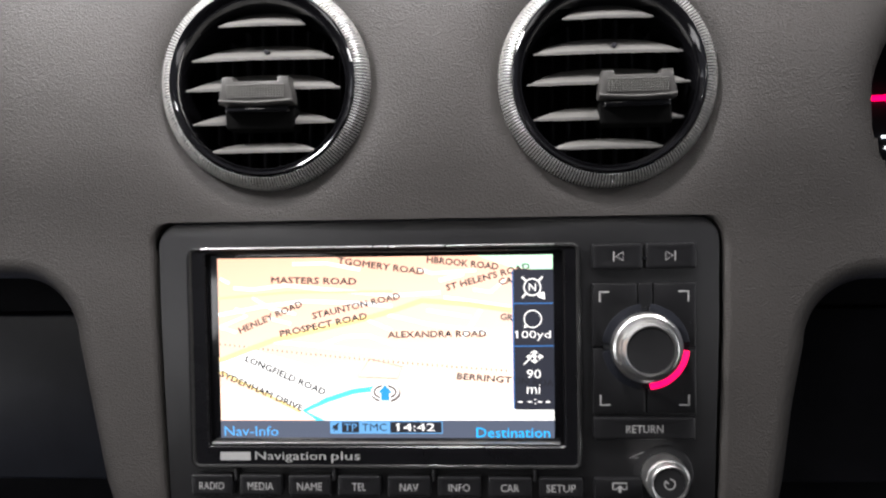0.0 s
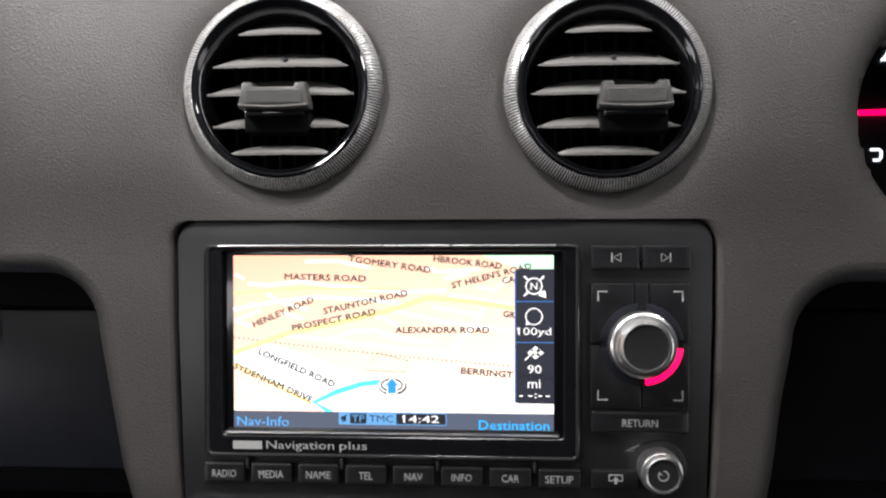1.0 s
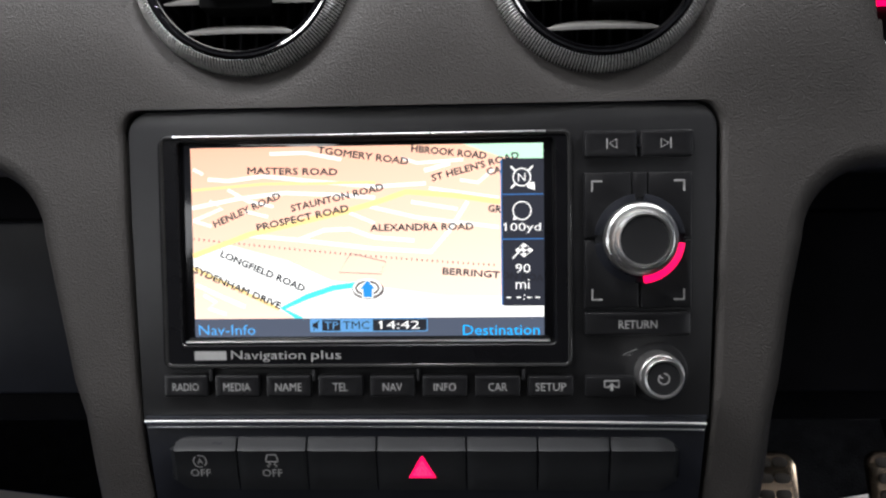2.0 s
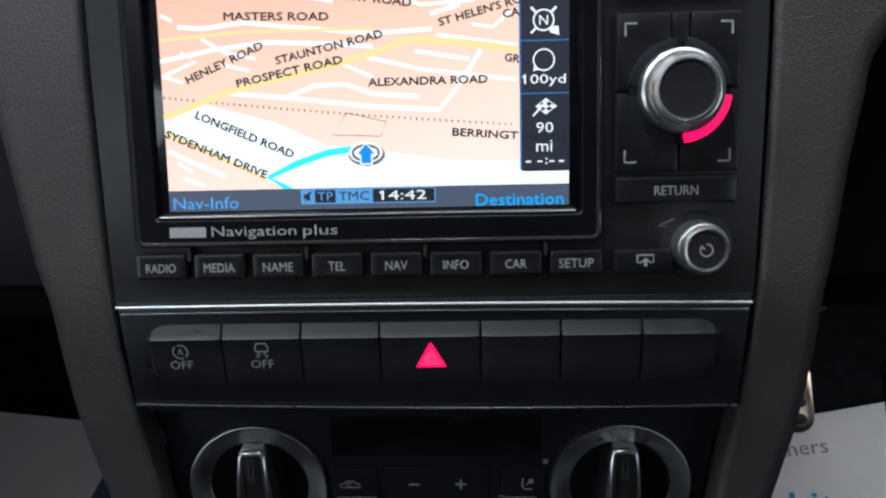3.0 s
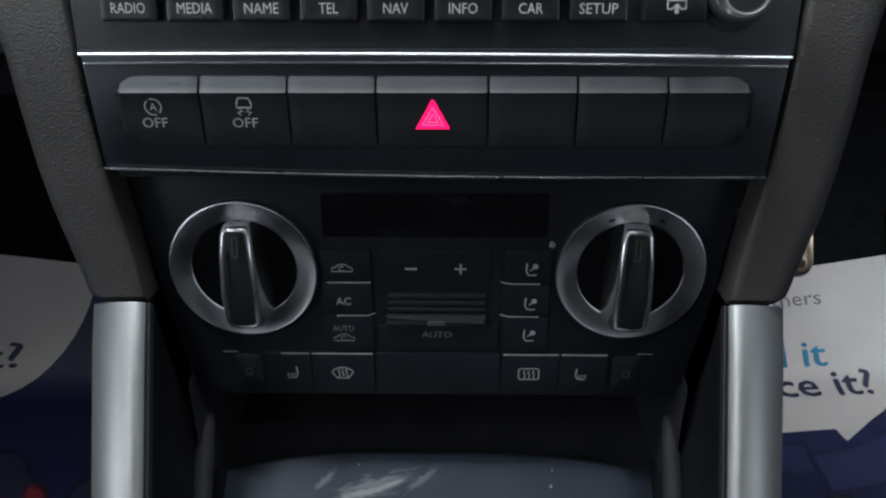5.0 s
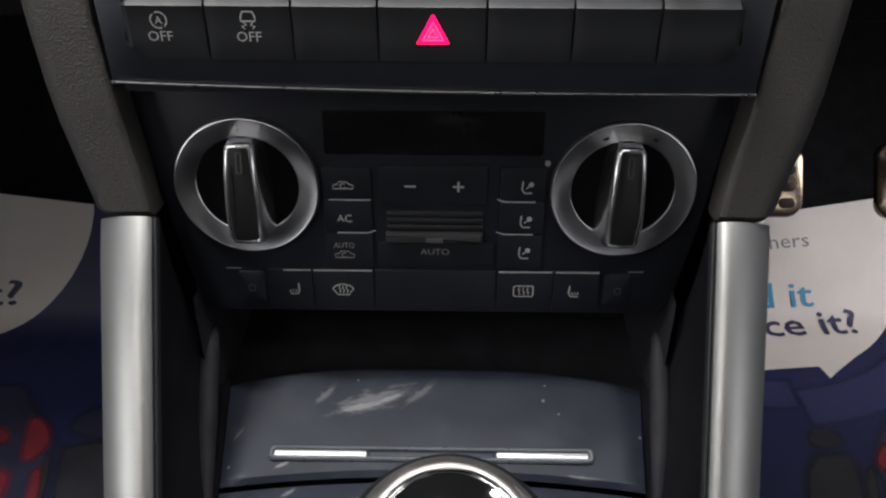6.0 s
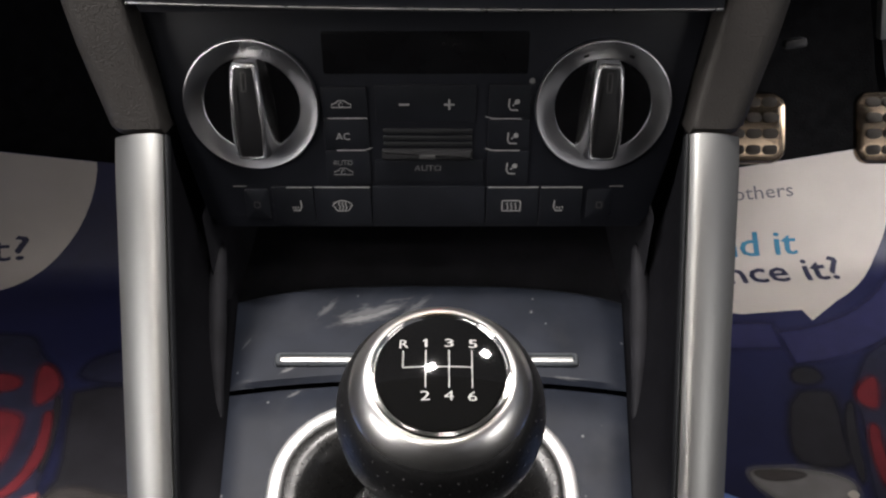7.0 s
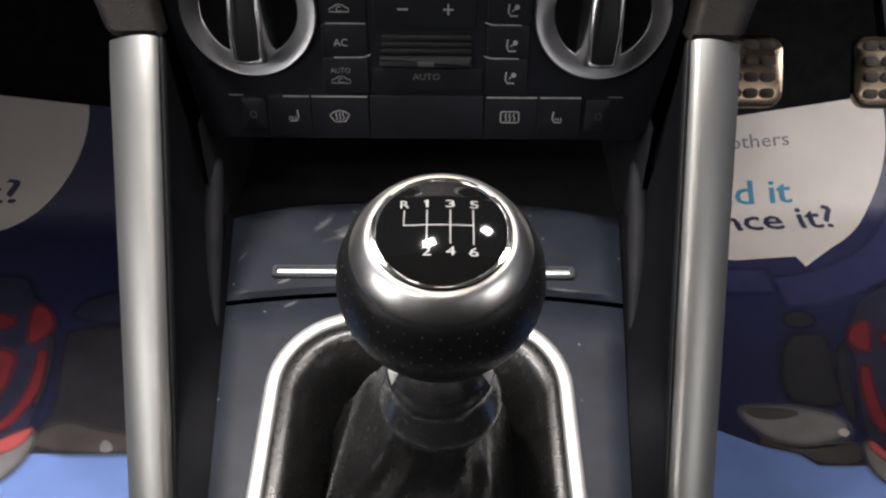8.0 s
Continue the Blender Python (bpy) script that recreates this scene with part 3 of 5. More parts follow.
bm = bmesh.new()
rows = [ring_of(bm, inset(rrect(-105.2, 6.9, 61.4, 102.0, 3.4, 8), d), z) for d, z in ((0.0, -1.6), (0.0, 0.9), (0.25, 1.5), (0.8, 1.9), (1.4, 1.8), (1.8, 1.3), (1.9, 0.6))]
for a, b in zip(rows, rows[1:]):
    bridge(bm, a, b)
part("edge", bm, material("polished edge plastic", (0.025, 0.025, 0.025), 0.18), bezel, "polished raised edge")
bead = [(0.45 * math.cos(a), 0.5 * math.sin(a)) for a in [math.tau * k / 8 for k in range(8)]]
# strip along the top only, standing in for light reflected by the lip
part("upper_edge", sweep([(x * MM, 101.3 * MM, 1.75 * MM) for x in range(-99, 57, 6)], bead), material("bezel glint metal", (0.55, 0.55, 0.55), 0.3, 0.9), bezel, "metal strip imitating a glint on the upper edge")
screen = part("display", slab(rrect(-97.4, 16.8, 54.2, 98.6, 1.0), -1.7, -1.3, 0.1), GLOSS, nav, "lit map display")
part("sill", slab(rrect(-96.4, 17.2, 52.4, 18.1, 0.3), -1.4, 0.9, 0.3), SATIN, bezel, "bright lower sill")
part("maker_mark", flat(rrect(-92.8, 10.4, -79.6, 14.1, 0.4), 1.26), LEGEND, bezel, "pale maker's mark as a plain bar")
lettering("Navigation", -62.3, 11.9, 30.6, 4.7, 1.26, LEGEND, bezel)
lettering("plus", -38.4, 11.9, 12.3, 4.7, 1.26, LEGEND, bezel)

# the map: flat lit shapes on the display
MAP_WHITE = glow("map white", (1.0, 0.97, 0.92), 1.45)
MAP_YELLOW = glow("map yellow", (1.0, 0.74, 0.30), 1.45)
MAP_GREEN = glow("map green", (0.55, 0.85, 0.60), 1.6)
MAP_CYAN = glow("map cyan", (0.08, 0.75, 0.85), 1.6)
MAP_BLUE = glow("map blue", (0.02, 0.25, 0.85), 1.6)
MAP_BAR = glow("map bar", (0.075, 0.09, 0.13), 1.4)
MAP_SIDE = glow("map side bar", (0.018, 0.02, 0.032), 1.2)
MAP_LINE = glow("map bar line", (0.04, 0.16, 0.42), 1.4)
MAP_TEXT = glow("map names", (0.022, 0.024, 0.032), 1.0)
MAP_PLATE = glow("map plate", (0.12, 0.33, 0.62), 1.4)
MAP_INK = glow("map ink", (0.01, 0.012, 0.02), 1.0)
MAP_LABEL = glow("map label", (0.08, 0.34, 0.70), 1.6)
MAP_GREY = glow("map grey", (0.16, 0.13, 0.12), 1.2)


def gradient_land():
    """Land colour paling from the far side of the map to the near side, and to the right."""
    mat = glow("map land shade", (1, 1, 1), 1.62)
    n, l = mat.node_tree.nodes, mat.node_tree.links
    co, sep, ramp = n.new("ShaderNodeTexCoord"), n.new("ShaderNodeSeparateXYZ"), n.new("ShaderNodeValToRGB")
    mr = n.new("ShaderNodeMapRange")
    mr.inputs["From Min"].default_value, mr.inputs["From Max"].default_value = 0.032, 0.113
    l.new(co.outputs["Object"], sep.inputs["Vector"])
    # rightward paling puts the display's viewing angle into the colour
    lean = n.new("ShaderNodeMath")
    lean.operation = "MULTIPLY_ADD"
    lean.inputs[1].default_value = -0.2
    l.new(sep.outputs["X"], lean.inputs[0])
    l.new(sep.outputs["Y"], lean.inputs[2])
    l.new(lean.outputs["Value"], mr.inputs["Value"])
    l.new(mr.outputs["Result"], ramp.inputs["Fac"])
    e = ramp.color_ramp.elements
    e[0].position, e[0].color = 0.0, (0.97, 0.72, 0.57, 1)
    e[1].position, e[1].color = 1.0, (0.87, 0.46, 0.30, 1)
    mid = e.new(0.55)
    mid.color = (0.92, 0.59, 0.42, 1)
    l.new(ramp.outputs["Color"], n["Principled BSDF"].inputs["Emission Color"])
    return mat


def on_map(name, bm, mat, label=""):
    return part(name, bm, mat, screen, label)


U0, U1, V0, V1 = -93.0, 50.2, 19.6, 97.0
on_map("map", flat([(U0, V0), (U1, V0), (U1, V1), (U0, V1)], -1.25), gradient_land(), "orange and cream street map")
on_map("park", flat([(18.2, V1), (U1, V1), (U1, 89.9), (32.5, 91.9)], -1.22), MAP_GREEN)
on_map("open_ground", flat([(U0, 53), (-79.2, 57.8), (-54, 50.9), (-36, 42.5), (10, 36), (U1, 35), (U1, 27), (-50, 27), (-58, 31), (-75.9, 39.8), (U0, 48)], -1.22), MAP_WHITE)
for w, mat, pts in (
    (1.5, MAP_WHITE, ((-86.1, 84.3), (-77.7, 83.6), (-62.9, 85.3), (-46.2, 83.3), (-17.5, 80.5), (3, 81.5))),
    (1.5, MAP_WHITE, ((-93, 72.7), (-73.9, 76.3), (-54.8, 78.4), (-31.7, 77.3), (-17.7, 76.0))),
    (1.2, MAP_WHITE, ((-77.9, 80), (-69.7, 75.2), (-59.3, 72.9))),
    (1.2, MAP_WHITE, ((-92.5, 67.5), (-80.5, 72.4), (-85.6, 75.6))),
    (1.2, MAP_WHITE, ((-92.5, 67.5), (-85.2, 65.2))),
    (1.2, MAP_WHITE, ((-71, 71.1), (-61.6, 68.8))),
    (1.6, MAP_WHITE, ((-69.4, 61.2), (-49.3, 59.2), (-38.6, 63.1), (-28.1, 63.4), (-18.2, 59.9), (-2, 58.5))),
    (1.6, MAP_WHITE, ((-49.3, 59.2), (-18.3, 55.4), (4.9, 53.8), (12, 62), (19.9, 74))),
    (1.4, MAP_WHITE, ((-19.8, 72.4), (-1.1, 67.9), (32.2, 63.5))),
    (1.4, MAP_WHITE, ((-3, 74.1), (15.7, 71))),
    (1.4, MAP_WHITE, ((4.4, 79.5), (32.3, 75.2))),
    (1.2, MAP_WHITE, ((-6.7, 91.9), (-0.5, 89.7), (18.1, 90.8))),
    (1.6, MAP_WHITE, ((2.5, 86.6), (12.9, 89.4))),
    (1.2, MAP_WHITE, ((16.9, 82.7), (24.1, 81.5), (30.4, 86.9))),
    (1.4, MAP_WHITE, ((-60.3, 94.3), (-45.7, 94.5), (-31.2, 91.6))),
    (1.2, MAP_WHITE, ((-28.3, 70.1), (-18, 65.7))),
    (1.2, MAP_WHITE, ((-92, 88.5), (-88, 86.4))),
    (1.6, MAP_WHITE, ((-92, 41.2), (-80.4, 35.7), (-72, 32))),
    (1.4, MAP_WHITE, ((-89, 36.9), (-84, 34), (-87.1, 31.5), (-80, 29))),
    (1.0, MAP_YELLOW, ((-93, 79.9), (-63, 82.2), (-17.5, 82.1))),
    (2.2, MAP_YELLOW, ((-93, 53), (-69.4, 61.7), (-29.9, 70.6), (-17.7, 73.9), (-5, 78.2), (14, 76.6), (33, 73.7))),
    (1.3, MAP_YELLOW, ((-93, 48.1), (-75.9, 39.8), (-58.1, 31))),
    (2.3, MAP_CYAN, ((-24.6, 40.9), (-35.3, 39.5), (-46.1, 36), (-56.4, 31.2), (-48.7, 26.6))),
):
    on_map("route" if mat is MAP_CYAN else "road", stroke(pts, w, {MAP_WHITE: -1.19, MAP_YELLOW: -1.16, MAP_CYAN: -1.10}[mat]), mat)
bm = bmesh.new()
for k in range(60):
    u = -92.5 + 2.08 * k
    v = 60.2 - 0.122 * (u + 92.9) + 0.0002 * (u + 92.9) ** 2
    stroke([(u, v - 0.45), (u, v + 0.45)], 0.5, -1.17, bm)
on_map("railway", bm, MAP_GREY)
on_map("building", stroke([(-32.9, 45.8), (-27.9, 53.5), (-13.7, 50), (-15.9, 45)], 0.3, -1.17, closed=True), MAP_GREY)
names = (
    ("MASTERS ROAD", (-69.5, 87.6), (-32.8, 86.6)), ("HENLEY ROAD", (-84.0, 65.9), (-56.6, 77.6)), ("STAUNTON ROAD", (-52.0, 72.0), (-14.3, 80.4)),
    ("PROSPECT ROAD", (-66.2, 64.4), (-28.6, 72.0)), ("LONGFIELD ROAD", (-81.3, 54.0), (-47.2, 39.2)), ("SYDENHAM DRIVE", (-92.6, 47.6), (-57.2, 32.2)),
    ("ALEXANDRA ROAD", (-19.7, 63.8), (22.0, 64.0)), ("TGOMERY ROAD", (-40.5, 95.6), (-3.9, 90.4)), ("HBROOK ROAD", (-2.5, 95.6), (27.5, 92.2)),
    ("ST HELEN'S ROAD", (5.5, 83.6), (40.4, 92.5)), ("CA", (27.7, 85.8), (33.2, 86.6)), ("GR", (28.2, 71.2), (33.2, 70.6)), ("BERRINGT", (9.5, 46.0), (32.4, 44.2)))
for body, a, b in names:
    a, b = Vector(a), Vector(b)
    d = b - a
    lettering(body, (a.x + b.x) / 2, (a.y + b.y) / 2, d.length, 2.7, -1.08, MAP_TEXT, screen, math.degrees(math.atan2(d.y, d.x)), "road_name", None, 0.13)
lettering("ON ROA", 41.6, 43.4, 17.0, 2.7, -1.0, glow("map dim names", (0.005, 0.005, 0.008), 1.0), screen, -4.5, "road_name")
# position marker
on_map("marker", flat(arc(-21.1, 38.7, 6.5, 0, 345, 24, 0.62), -1.06), MAP_GREY)
on_map("marker", flat(arc(-21.4, 39.4, 6.0, 0, 345, 24, 0.62), -1.04), MAP_WHITE)
on_map("marker", stroke(arc(-21.4, 39.3, 4.6, 0, 345, 24, 0.58), 0.9, -1.02, closed=True), MAP_GREY)
arrow = [(-24.4, 38.9), (-23.1, 38.9), (-23.1, 35.6), (-19.5, 35.6), (-19.5, 38.9), (-18.2, 38.9), (-21.3, 42.4)]
on_map("arrow_edge", flat(inset(arrow, -0.5), -1.01), MAP_WHITE)
on_map("arrow", flat(arrow, -0.99), MAP_BLUE)
# lower bar
on_map("status_bar", flat([(U0, V0), (U1, V0), (U1, 27.1), (U0, 27.1)], -1.08), MAP_BAR, "dark status bar")
lettering("Nav-Info", -79.7, 22.5, 23.6, 4.2, -1.02, MAP_LABEL, screen)
lettering("Destination", 32.8, 21.9, 31.0, 4.2, -1.02, glow("map bright label", (0.0, 0.38, 0.85), 1.8), screen)
on_map("plate", flat(rrect(-45.3, 21.4, 3.0, 26.9, 0.6), -1.05), MAP_PLATE)
on_map("plate", flat(rrect(-40.2, 21.9, -32.8, 26.4, 0.3), -1.02), MAP_INK)
on_map("plate", flat(rrect(-19.4, 21.8, 2.6, 26.5, 0.3), -1.02), MAP_INK)
lettering("TP", -36.5, 24.15, 5.6, 3.1, -0.98, MAP_PLATE, screen)
lettering("TMC", -26.2, 24.15, 10.8, 3.2, -0.98, MAP_INK, screen)
lettering("14:42", -8.3, 24.2, 16.0, 3.3, -0.98, MAP_WHITE, screen)
on_map("figure_flag", stroke([(-15.6, 25.75), (-16.9, 24.95)], 0.6, -0.97), MAP_WHITE)
on_map("speaker", flat([(-44.2, 23.4), (-43.2, 23.4), (-42.0, 22.4), (-42.0, 26.0), (-43.2, 25.0), (-44.2, 25.0)], -1.0), MAP_INK)
on_map("speaker", stroke([(-41.4, 26.2), (-43.8, 22.2)], 0.4, -0.98), MAP_INK)
# side bar
on_map("side_bar", flat(rrect(33.1, 31.6, U1 + 0.2, 90.9, (1.6, 0.1, 0.1, 1.6)), -1.05), MAP_SIDE, "dark side bar")
on_map("bar_line", stroke([(33.1, 76.6), (U1, 76.6)], 0.45, -1.0), MAP_LINE)
on_map("bar_line", stroke([(33.1, 58.6), (U1, 58.6)], 0.45, -1.0), MAP_LINE)
on_map("bar_line", stroke([(33.4, 32), (33.4, 90.5)], 0.6, -1.0), MAP_LINE)
on_map("compass", stroke(arc(41.6, 83.4, 3.5, 0, 345, 24), 0.55, -0.98, closed=True), MAP_WHITE)
for a in (45, 135, 225):
    on_map("compass", stroke([(41.6 + 3.6 * math.cos(radians(a)), 83.4 + 3.6 * math.sin(radians(a))), (41.6 + 6.2 * math.cos(radians(a)), 83.4 + 6.2 * math.sin(radians(a)))], 0.8, -0.98), MAP_WHITE)
on_map("compass", flat([(43.6, 81.0), (46.6, 81.4), (44.2, 79.0 - 0.6), (47.0, 78.4)][:2] + [(46.9, 78.2), (43.8, 79.2)], -0.98), MAP_WHITE)
lettering("N", 41.6, 83.4, 3.0, 3.2, -0.96, MAP_WHITE, screen)
on_map("zoom_ring", stroke(arc(41.6, 70.0, 3.6, 0, 345, 24), 0.5, -0.98, closed=True), MAP_WHITE)
on_map("zoom_ring", flat([(37.9, 66.2), (39.6, 66.6), (38.4, 68.4)], -0.97), MAP_WHITE)
lettering("100yd", 41.9, 63.0, 14.4, 4.2, -0.98, MAP_WHITE, screen)
on_map("figure_flag", stroke([(35.3, 65.0), (34.2, 64.2)], 0.6, -0.97), MAP_WHITE)
on_map("flag", stroke([(37.7, 50.8), (41.8, 55.2)], 0.6, -0.98), MAP_WHITE)
bm = bmesh.new()
for r in range(3):
    for c in range(3):
        if (r + c) % 2 == 0:
            u, v = 42.2 + (c - r) * 1.15, 55.8 - (c + r) * 0.85
            flat([(u - 1.15, v), (u, v - 0.85), (u + 1.15, v), (u, v + 0.85)], -0.98, bm)
stroke([(42.2, 56.8), (45.9, 54.1), (42.2, 51.4), (38.8, 54.1)], 0.3, -0.97, bm, closed=True)
on_map("flag", bm, MAP_WHITE)
lettering("90", 41.8, 46.8, 6.0, 3.7, -0.98, MAP_WHITE, screen)
lettering("mi", 41.6, 40.4, 5.6, 3.9, -0.98, MAP_WHITE, screen)
bm = bmesh.new()
for u in (36.0, 40.0, 44.2, 47.6):
    stroke([(u - 0.9, 35.0), (u + 0.9, 35.0)], 0.6, -0.98, bm)
for v in (34.3, 35.9):
    stroke([(42.0, v), (42.6, v)], 0.6, -0.98, bm)
on_map("no_time", bm, MAP_WHITE)

# keys
for k, (word, w) in enumerate((("RADIO", 10.9), ("MEDIA", 11.2), ("NAME", 10.9), ("TEL", 6.1), ("NAV", 7.9), ("INFO", 9.0), ("CAR", 7.6), ("SETUP", 12.2))):
    u0 = -105.9 + 21.32 * k
    key = part("key", slab(rrect(u0, -4.8 - 0.03 * k, u0 + 18.2, 4.3 - 0.13 * k, 0.8), -1.7, 1.6, 0.7, dish=-0.25), BUTTON, nav)
    lettering(word, u0 + 9.1, -0.6 - 0.06 * k, w, 3.3, 1.55, LEGEND, key)
    if k % 2 == 0:
        part("nub", slab(rrect(u0 + 18.9, 1.5, u0 + 20.3, 6.6, 0.6), -1.7, 1.4, 0.5), UNIT, nav)
for u0, u1, flip in ((66.3, 87.0, 1), (88.3, 108.9, -1)):
    key = part("skip_key", slab(rrect(u0, 90.6, u1, 101.2, 1.0), -1.7, 1.4, 0.8, dish=-0.3), BUTTON, nav)
    c = (u0 + u1) / 2 + 0.5 * flip
    bm = stroke([(c - 2.0 * flip, 94.0), (c - 2.0 * flip, 98.0)], 0.5, 1.45)
    stroke([(c + 1.8 * flip, 94.2), (c - 1.2 * flip, 96.0), (c + 1.8 * flip, 97.8)], 0.45, 1.45, bm, closed=True)
    part("legend", bm, LEGEND, key)
part("pin", lathe([(0.9, -1), (0.9, 1.6), (0, 1.8)], 12, 87.65, 95), GLOSS, nav)
# four pad keys round the knob
KU, KV = 88.1, 58.2
for su, sv in ((-1, 1), (1, 1), (-1, -1), (1, -1)):
    far_u = 66.3 if su < 0 else 108.5
    far_v = 84.6 if sv > 0 else 30.6
    gap_u, gap_v = KU + su * (3.4 if sv > 0 else 0.4), KV + sv * 0.5
    a0 = math.degrees(math.acos(abs(gap_u - KU) / 17.6))
    pts = [(gap_u, far_v), (far_u, far_v), (far_u, gap_v)] + [(KU + su * 17.6 * math.cos(radians(a)), KV + sv * 17.6 * math.sin(radians(a))) for a in np.linspace(2, a0, 9)]
    if su * sv > 0:
        pts = list(reversed(pts))
    key = part("pad_key", slab(pts, -1.7, 0.6, 0.5), BUTTON, nav)
    cu, cv = far_u - su * 3.0, far_v - sv * 3.4
    part("legend", stroke([(cu, cv - sv * 4.2), (cu, cv), (cu - su * 4.0, cv)], 0.75, 0.66), LEGEND, key)
part("pad_tongue", slab([(KU - 2.9, 74.6), (KU + 2.9, 74.6), (KU + 2.9, 84.6), (KU - 2.9, 84.6)], -1.7, 0.3, 0.4), BUTTON, nav)
part("knob_well", lathe([(17.4, -0.3), (14.5, -1.0), (13.2, -1.2), (0, -1.2)], 64, KU, KV), PANEL, nav)
for q in range(4):
    a0 = -84 + 90 * q
    outer = arc(KU, KV, 18.0, a0, a0 + 78, 20)
    inner_ = arc(KU, KV, 14.4, a0 + 78, a0, 20)
    part("light_guide", slab(outer + inner_, -0.6, 0.75, 0.3), RED if q == 0 else PANEL, nav, "lit red arc" if q == 0 else "dark unlit arc")
knob = part("rotary_knob", lathe([(14.6, -1), (14.6, 4.4), (14.1, 5.4), (13.2, 6.0), (12.6, 8.6), (11.9, 9.6), (11.2, 9.8), (10.6, 11.0), (10.1, 11.7), (9.6, 11.6), (9.4, 10.8)], 240, KU, KV, teeth=0.22, tooth_rows=(0, 1)), SATIN, nav, "satin metal rotary knob")
part("cap", lathe([(9.5, 10.9), (9.1, 11.2), (6, 10.9), (0, 10.7)], 64, KU, KV), UNIT, knob, "matt black knob cap")
key = part("return_key", slab(rrect(66.3, 19.5, 108.1, 28.9, 1.0), -1.7, 1.4, 0.8, dish=-0.35), BUTTON, nav)
lettering("RETURN", 87.2, 24.0, 15.2, 3.3, 1.35, LEGEND, key)
key = part("eject_key", slab(rrect(66.3, -5.2, 86.4, 3.2, 0.8), -1.7, 1.4, 0.7), BUTTON, nav)
bm = stroke([(73.9, 1.4), (73.9, -1.2), (75.6, -1.2)], 0.6, 1.46)
stroke([(73.9, 1.4), (79.6, 1.4), (79.6, -1.2), (78.0, -1.2)], 0.6, 1.46, bm)
flat([(76.2, -2.6), (77.4, -2.6), (77.4, -1.0), (78.4, -1.0), (76.8, 0.6), (75.2, -1.0), (76.2, -1.0)], 1.46, bm)
part("legend", bm, LEGEND, key)
part("volume_mark", stroke([(81.4, 11.2), (87.4, 11.2), (87.4, 13.8)], 0.4, -1.5, closed=True), LEGEND, nav)
part("volume_well", lathe([(12.5, -1.5), (11.5, -1.2), (9.2, -1.5), (0, -1.5)], 48, 95.3, 4.1), UNIT, nav)
vol = part("volume_knob", lathe([(9.2, -1.5), (9.2, 6.6), (8.8, 7.4), (8.3, 7.6), (7.8, 11.0), (7.3, 11.6), (6.6, 11.4), (6.4, 10.6)], 180, 95.3, 4.1, teeth=0.2, tooth_rows=(0, 1)), SATIN, nav, "satin metal volume knob")
part("cap", lathe([(6.6, 10.7), (6.2, 11.0), (0, 10.7)], 48, 95.3, 4.1), UNIT, vol, "matt black knob cap")
bm = stroke(arc(95.3, 4.1, 2.1, 130, 450, 20), 0.5, 11.1)
stroke([(94.9, 4.4), (93.3, 5.2)], 0.5, 11.1, bm)
part("legend", bm, LEGEND, vol)

# ---- switch strip ----
def sag(u):
    """The strip's lower edge hangs a little lower in the middle."""
    return -34.6 - 1.4 * (u / 112) + 1.2 * (u / 112) ** 2


strip = thing("switch_panel", STRIP, "black switch panel between two chrome lines with a lit hazard button", "switch panel")
low = [(u, sag(u)) for u in np.linspace(-112.2, 112.2, 25)]
part("plate", slab(low + [(114.9, 8.6), (-114.9, 8.6)], -10, 0, 0.4), PANEL, strip)
part("underside", slab([(-108, -35.0), (108, -35.0), (110, -30), (-110, -30)], -34, -1.5, 0.4), DARK, strip)
bead = [(0.7 * math.cos(a), 0.65 * math.sin(a)) for a in [math.tau * k / 10 for k in range(10)]]
part("chrome_line", sweep([(u * MM, (6.6 - 0.6 * u / 114.6 + 0.6 * (1 - (u / 114.6) ** 2)) * MM, 1.5 * MM) for u in np.linspace(-114.6, 114.6, 31)], [(0.75 * a, 0.8 * b) for a, b in bead]), FRAME_METAL, strip, "bright chrome line")
part("shadow_line", sweep([(u * MM, (3.6 - 0.6 * u / 114.6 + 0.6 * (1 - (u / 114.6) ** 2)) * MM, 0.4 * MM) for u in np.linspace(-113.8, 113.8, 21)], [(0.5 * a, 0.6 * b) for a, b in bead]), SATIN, strip, "thin dull metal line")
part("chrome_line", sweep([(u * MM, (sag(u) + 0.8) * MM, 0.9 * MM) for u in np.linspace(-112.0, 112.0, 31)], [(0.8 * a, 0.8 * b) for a, b in bead]), material("thin strip metal", (0.17, 0.17, 0.17), 0.3, 1.0, var=0.05), strip, "thin chrome line")


def switch_face(u, v):
    """Height of the switches: an upper facet leaning up, then a long falling face."""
    if v > -4.8:
        return 3.4 - (v + 4.8) * 0.62
    return 3.4 + (v + 4.8) * 0.13


